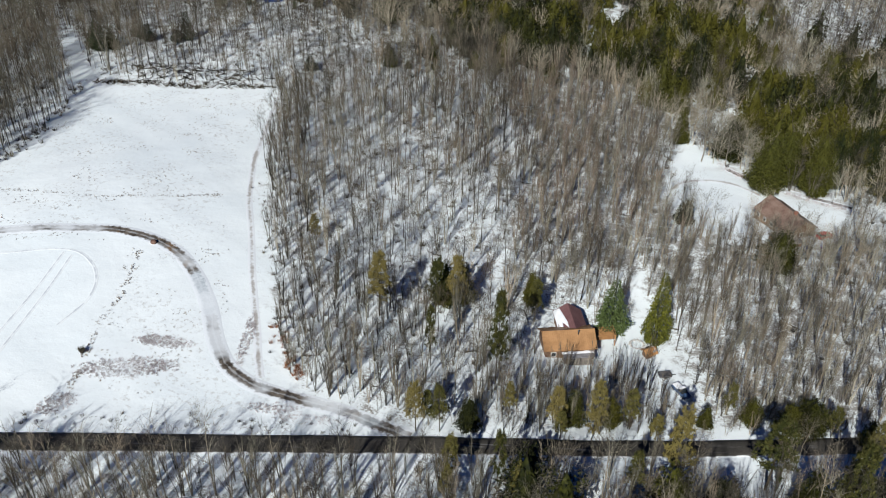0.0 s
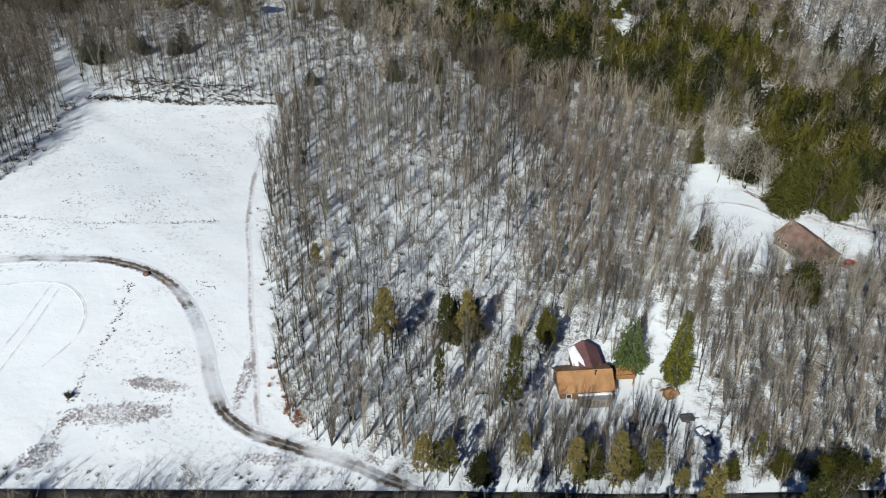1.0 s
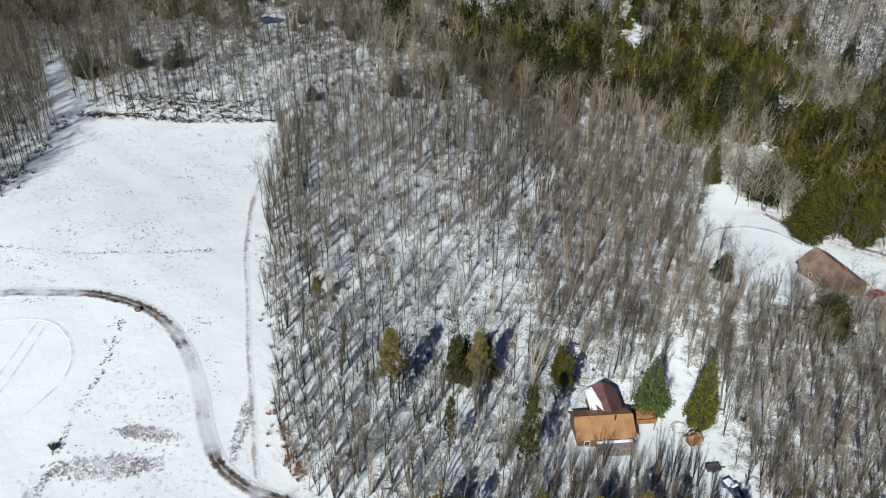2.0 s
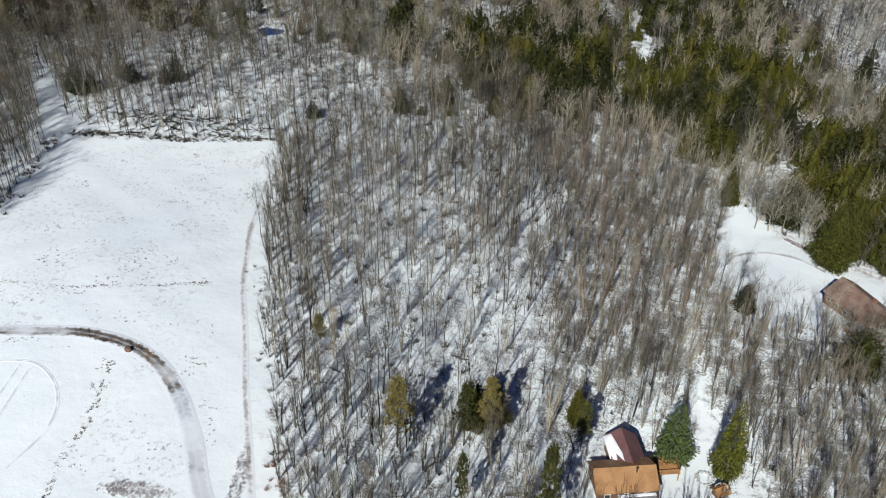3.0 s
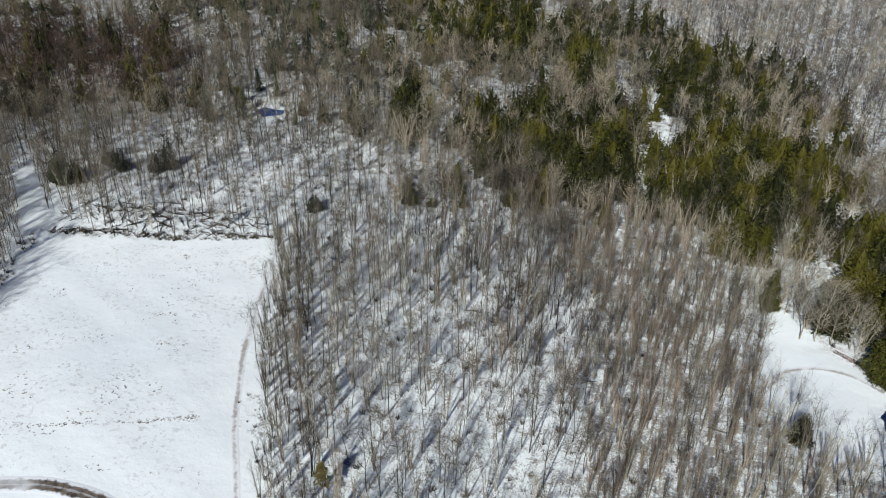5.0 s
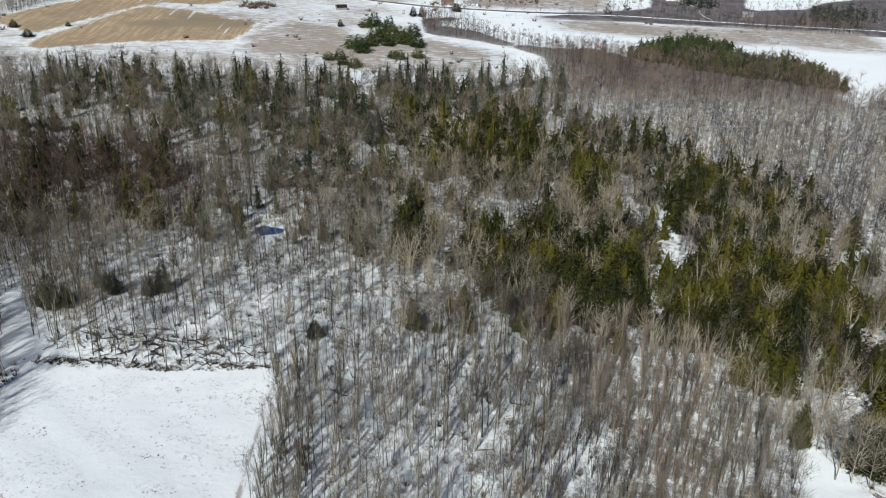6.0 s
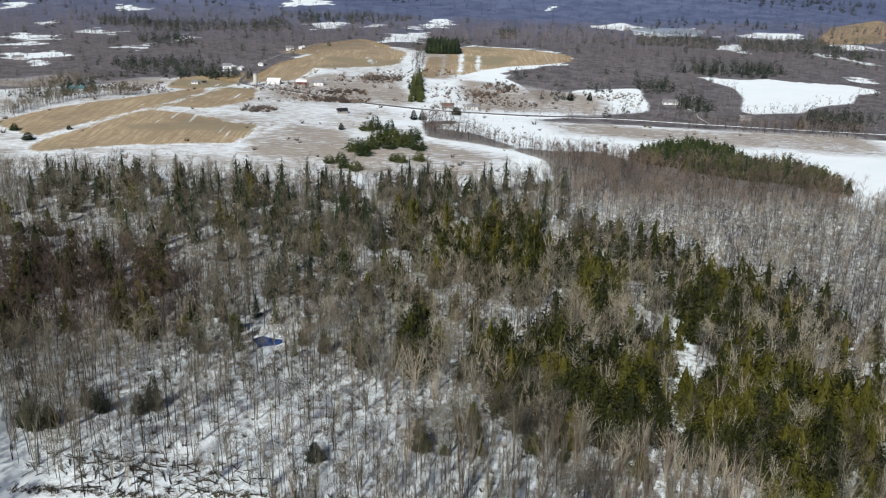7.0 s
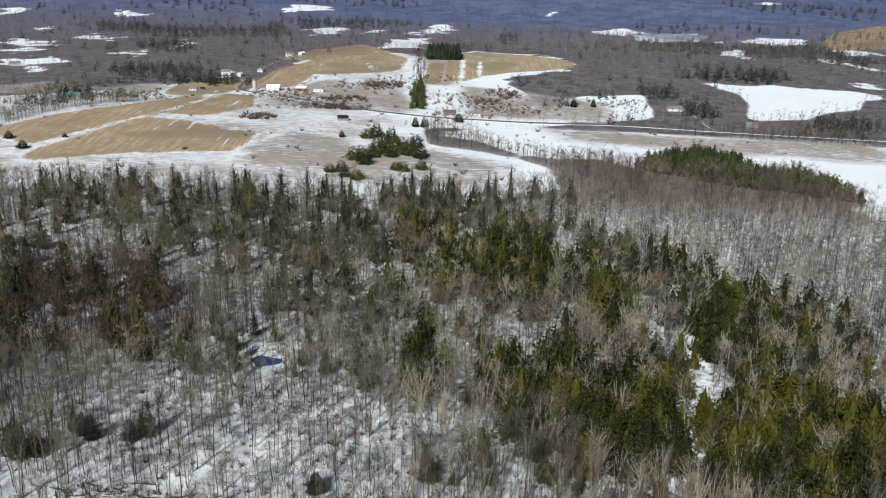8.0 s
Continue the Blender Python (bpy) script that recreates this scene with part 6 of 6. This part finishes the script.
# rock and lone bush in the field
rock = bmesh.new()
bmesh.ops.create_icosphere(rock, subdivisions=2, radius=0.75)
for v in rock.verts:
    v.co *= 1 + 0.22 * noise.noise(v.co * 1.7)
    v.co.z *= 0.7
me = bpy.data.meshes.new("boulder")
rock.to_mesh(me)
rock.free()
me.materials.append(plain("brown_rock", (0.10, 0.055, 0.04), (0.20, 0.12, 0.09), 1.5))
boulder = tagged(new("boulder", me), "brown boulder beside the snowy track", "rock")
boulder.location = (-65.2, 163.0, gz(-65.2, 163.0) + 0.25)
V, T, M = shrub(rng, 1.5, 0.75, 190, 0.11)
bush = tagged(new("field_bush", mesh_from("field_bush", V, T, [TWIG])), "dark leafless bush alone in the snowy field", "bush")
bush.location = (-68.5, 125.6, gz(-68.5, 125.6))

# ---- farms on the far side ----
FARMS = [
    (-329, 859, 15, 14, 9, 4.0, 6.5, WHITEWALL, TEAL_ROOF, "farmhouse with a teal roof by bare trees"), (-341, 846, -20, 12, 8, 3.0, 5.0, WHITEWALL, GREY_ROOF, "small grey-roofed farm building"),
    (-246, 1067, 10, 12, 9, 4.5, 7.0, WHITEWALL, GREY_ROOF, "white house beside a hill lane"), (-229, 1056, 80, 9, 7, 3.2, 5.2, WHITEWALL, SNOW, "white shed with snow on its roof"),
    (-250, 948, 0, 8, 6, 2.8, 4.4, WHITEWALL, GREY_ROOF, "white outbuilding on pale grass"), (-242, 950, 30, 5, 4, 2.4, 3.4, GREYWOOD, DARKMETAL, "dark outbuilding on pale grass"),
    (-176, 962, -5, 16, 9, 4.0, 7.0, WHITEWALL, SNOW, "barn with a snow-covered roof"), (-150, 967, 5, 12, 7, 3.0, 5.0, REDWALL, SNOW, "red barn with a snowy roof by the lane"),
]
FARMS += [
    (-132, 961, 0, 12, 8, 4.0, 6.5, WHITEWALL, GREY_ROOF, "white barn with a grey roof"), (-6, 858, -4, 13, 8, 3.0, 5.2, GREYWOOD, BROWN_ROOF, "brown-roofed weathered roadside house"),
    (16, 858, 3, 11, 7, 3.0, 5.0, WHITEWALL, GREY_ROOF, "white grey-roofed roadside house"), (-203, 1228, 15, 12, 9, 4.5, 7.0, WHITEWALL, GREY_ROOF, "white house at the top of the lane"),
    (-93, 806, 20, 10, 7, 3.0, 5.0, GREYWOOD, DARKMETAL, "dark-roofed shed by scrub"), (205, 915, 0, 20, 9, 3.2, 5.4, WHITEWALL, GREY_ROOF, "long grey house beside a ploughed drive"),
    (252, 846, -8, 12, 8, 3.0, 5.0, GREYWOOD, GREY_ROOF, "weathered grey-roofed roadside house"), (-212, 1090, 75, 10, 8, 3.4, 5.6, WHITEWALL, GREY_ROOF, "white cottage by the hill lane"),
    (-500, 1125, 20, 14, 9, 3.6, 6.0, WHITEWALL, GREY_ROOF, "white farmhouse by a snowy clearing"), (-190, 1245, 60, 9, 7, 3.2, 5.2, WHITEWALL, SNOW, "snow-roofed shed by the lane"),
]
for fx, fy, ft, fl, fw, fe, fr, wall, roof, label in FARMS:
    building("farm_building", fx, fy, ft, fl * 0.78, fw * 0.78, fe * 0.8, fr * 0.8, wall, roof, label, "building", False, 2, "farm buildings")
silo = tagged(new("silo"), "pale concrete silo beside the barn", "silo")
silo.matrix_basis = pose(-191, 945, gz(-191, 945))
part("tower", rod((0, 0, -1), (0, 0, 11), 1.9, 1.9, 20), CONCRETE, silo)
dome = bmesh.new()
bmesh.ops.create_uvsphere(dome, u_segments=16, v_segments=8, radius=2.0)
for v in dome.verts:
    v.co.z = max(v.co.z, -0.1) * 0.8 + 11
part("dome", dome, GREY_ROOF, silo)

# the pond
pond = bmesh.new()
P = [pond.verts.new((430 + 65 * math.cos(a) * (1 + 0.2 * math.sin(3 * a)), 1800 + 85 * math.sin(a) * (1 + 0.15 * math.cos(2 * a)), 0)) for a in np.linspace(0, 6.283, 41)[:-1]]
for v in P:
    v.co.z = gz(430, 1800) + 3.0
low = [pond.verts.new((v.co.x, v.co.y, v.co.z - 6)) for v in P]
pond.faces.new(P)
for i in range(40):
    pond.faces.new((P[i], low[i], low[(i + 1) % 40], P[(i + 1) % 40]))
me = bpy.data.meshes.new("pond")
pond.to_mesh(me)
pond.free()
me.materials.append(plain("pond_ice", (0.42, 0.52, 0.58), (0.55, 0.63, 0.68), 0.02, 0.2))
tagged(new("pond", me), "pale frozen pond among far woods", "pond", kind="structure")

# the small dark pool in the wood
pool = bmesh.new()
rim = [pool.verts.new((5.0 * math.cos(a) * (1 + 0.25 * math.sin(2 * a + 1)), 4.0 * math.sin(a) * (1 + 0.2 * math.cos(3 * a)), 0.14)) for a in np.linspace(0, 6.283, 33)[:-1]]
deep_rim = [pool.verts.new((v.co.x * 0.9, v.co.y * 0.9, -0.9)) for v in rim]
pool.faces.new(rim)
for i in range(32):
    pool.faces.new((rim[i], deep_rim[i], deep_rim[(i + 1) % 32], rim[(i + 1) % 32]))
me = bpy.data.meshes.new("pool")
pool.to_mesh(me)
pool.free()
# the sky's blue reflection is put into the water's base colour
me.materials.append(plain("dark_water", (0.012, 0.045, 0.16), (0.025, 0.08, 0.26), 0.3, 0.25, bump=0.03))
pool_ob = tagged(new("pool", me), "small dark blue pool of open water in woods", "pool", kind="structure")
pool_ob.location = (POOL[0], POOL[1], gz(*POOL))
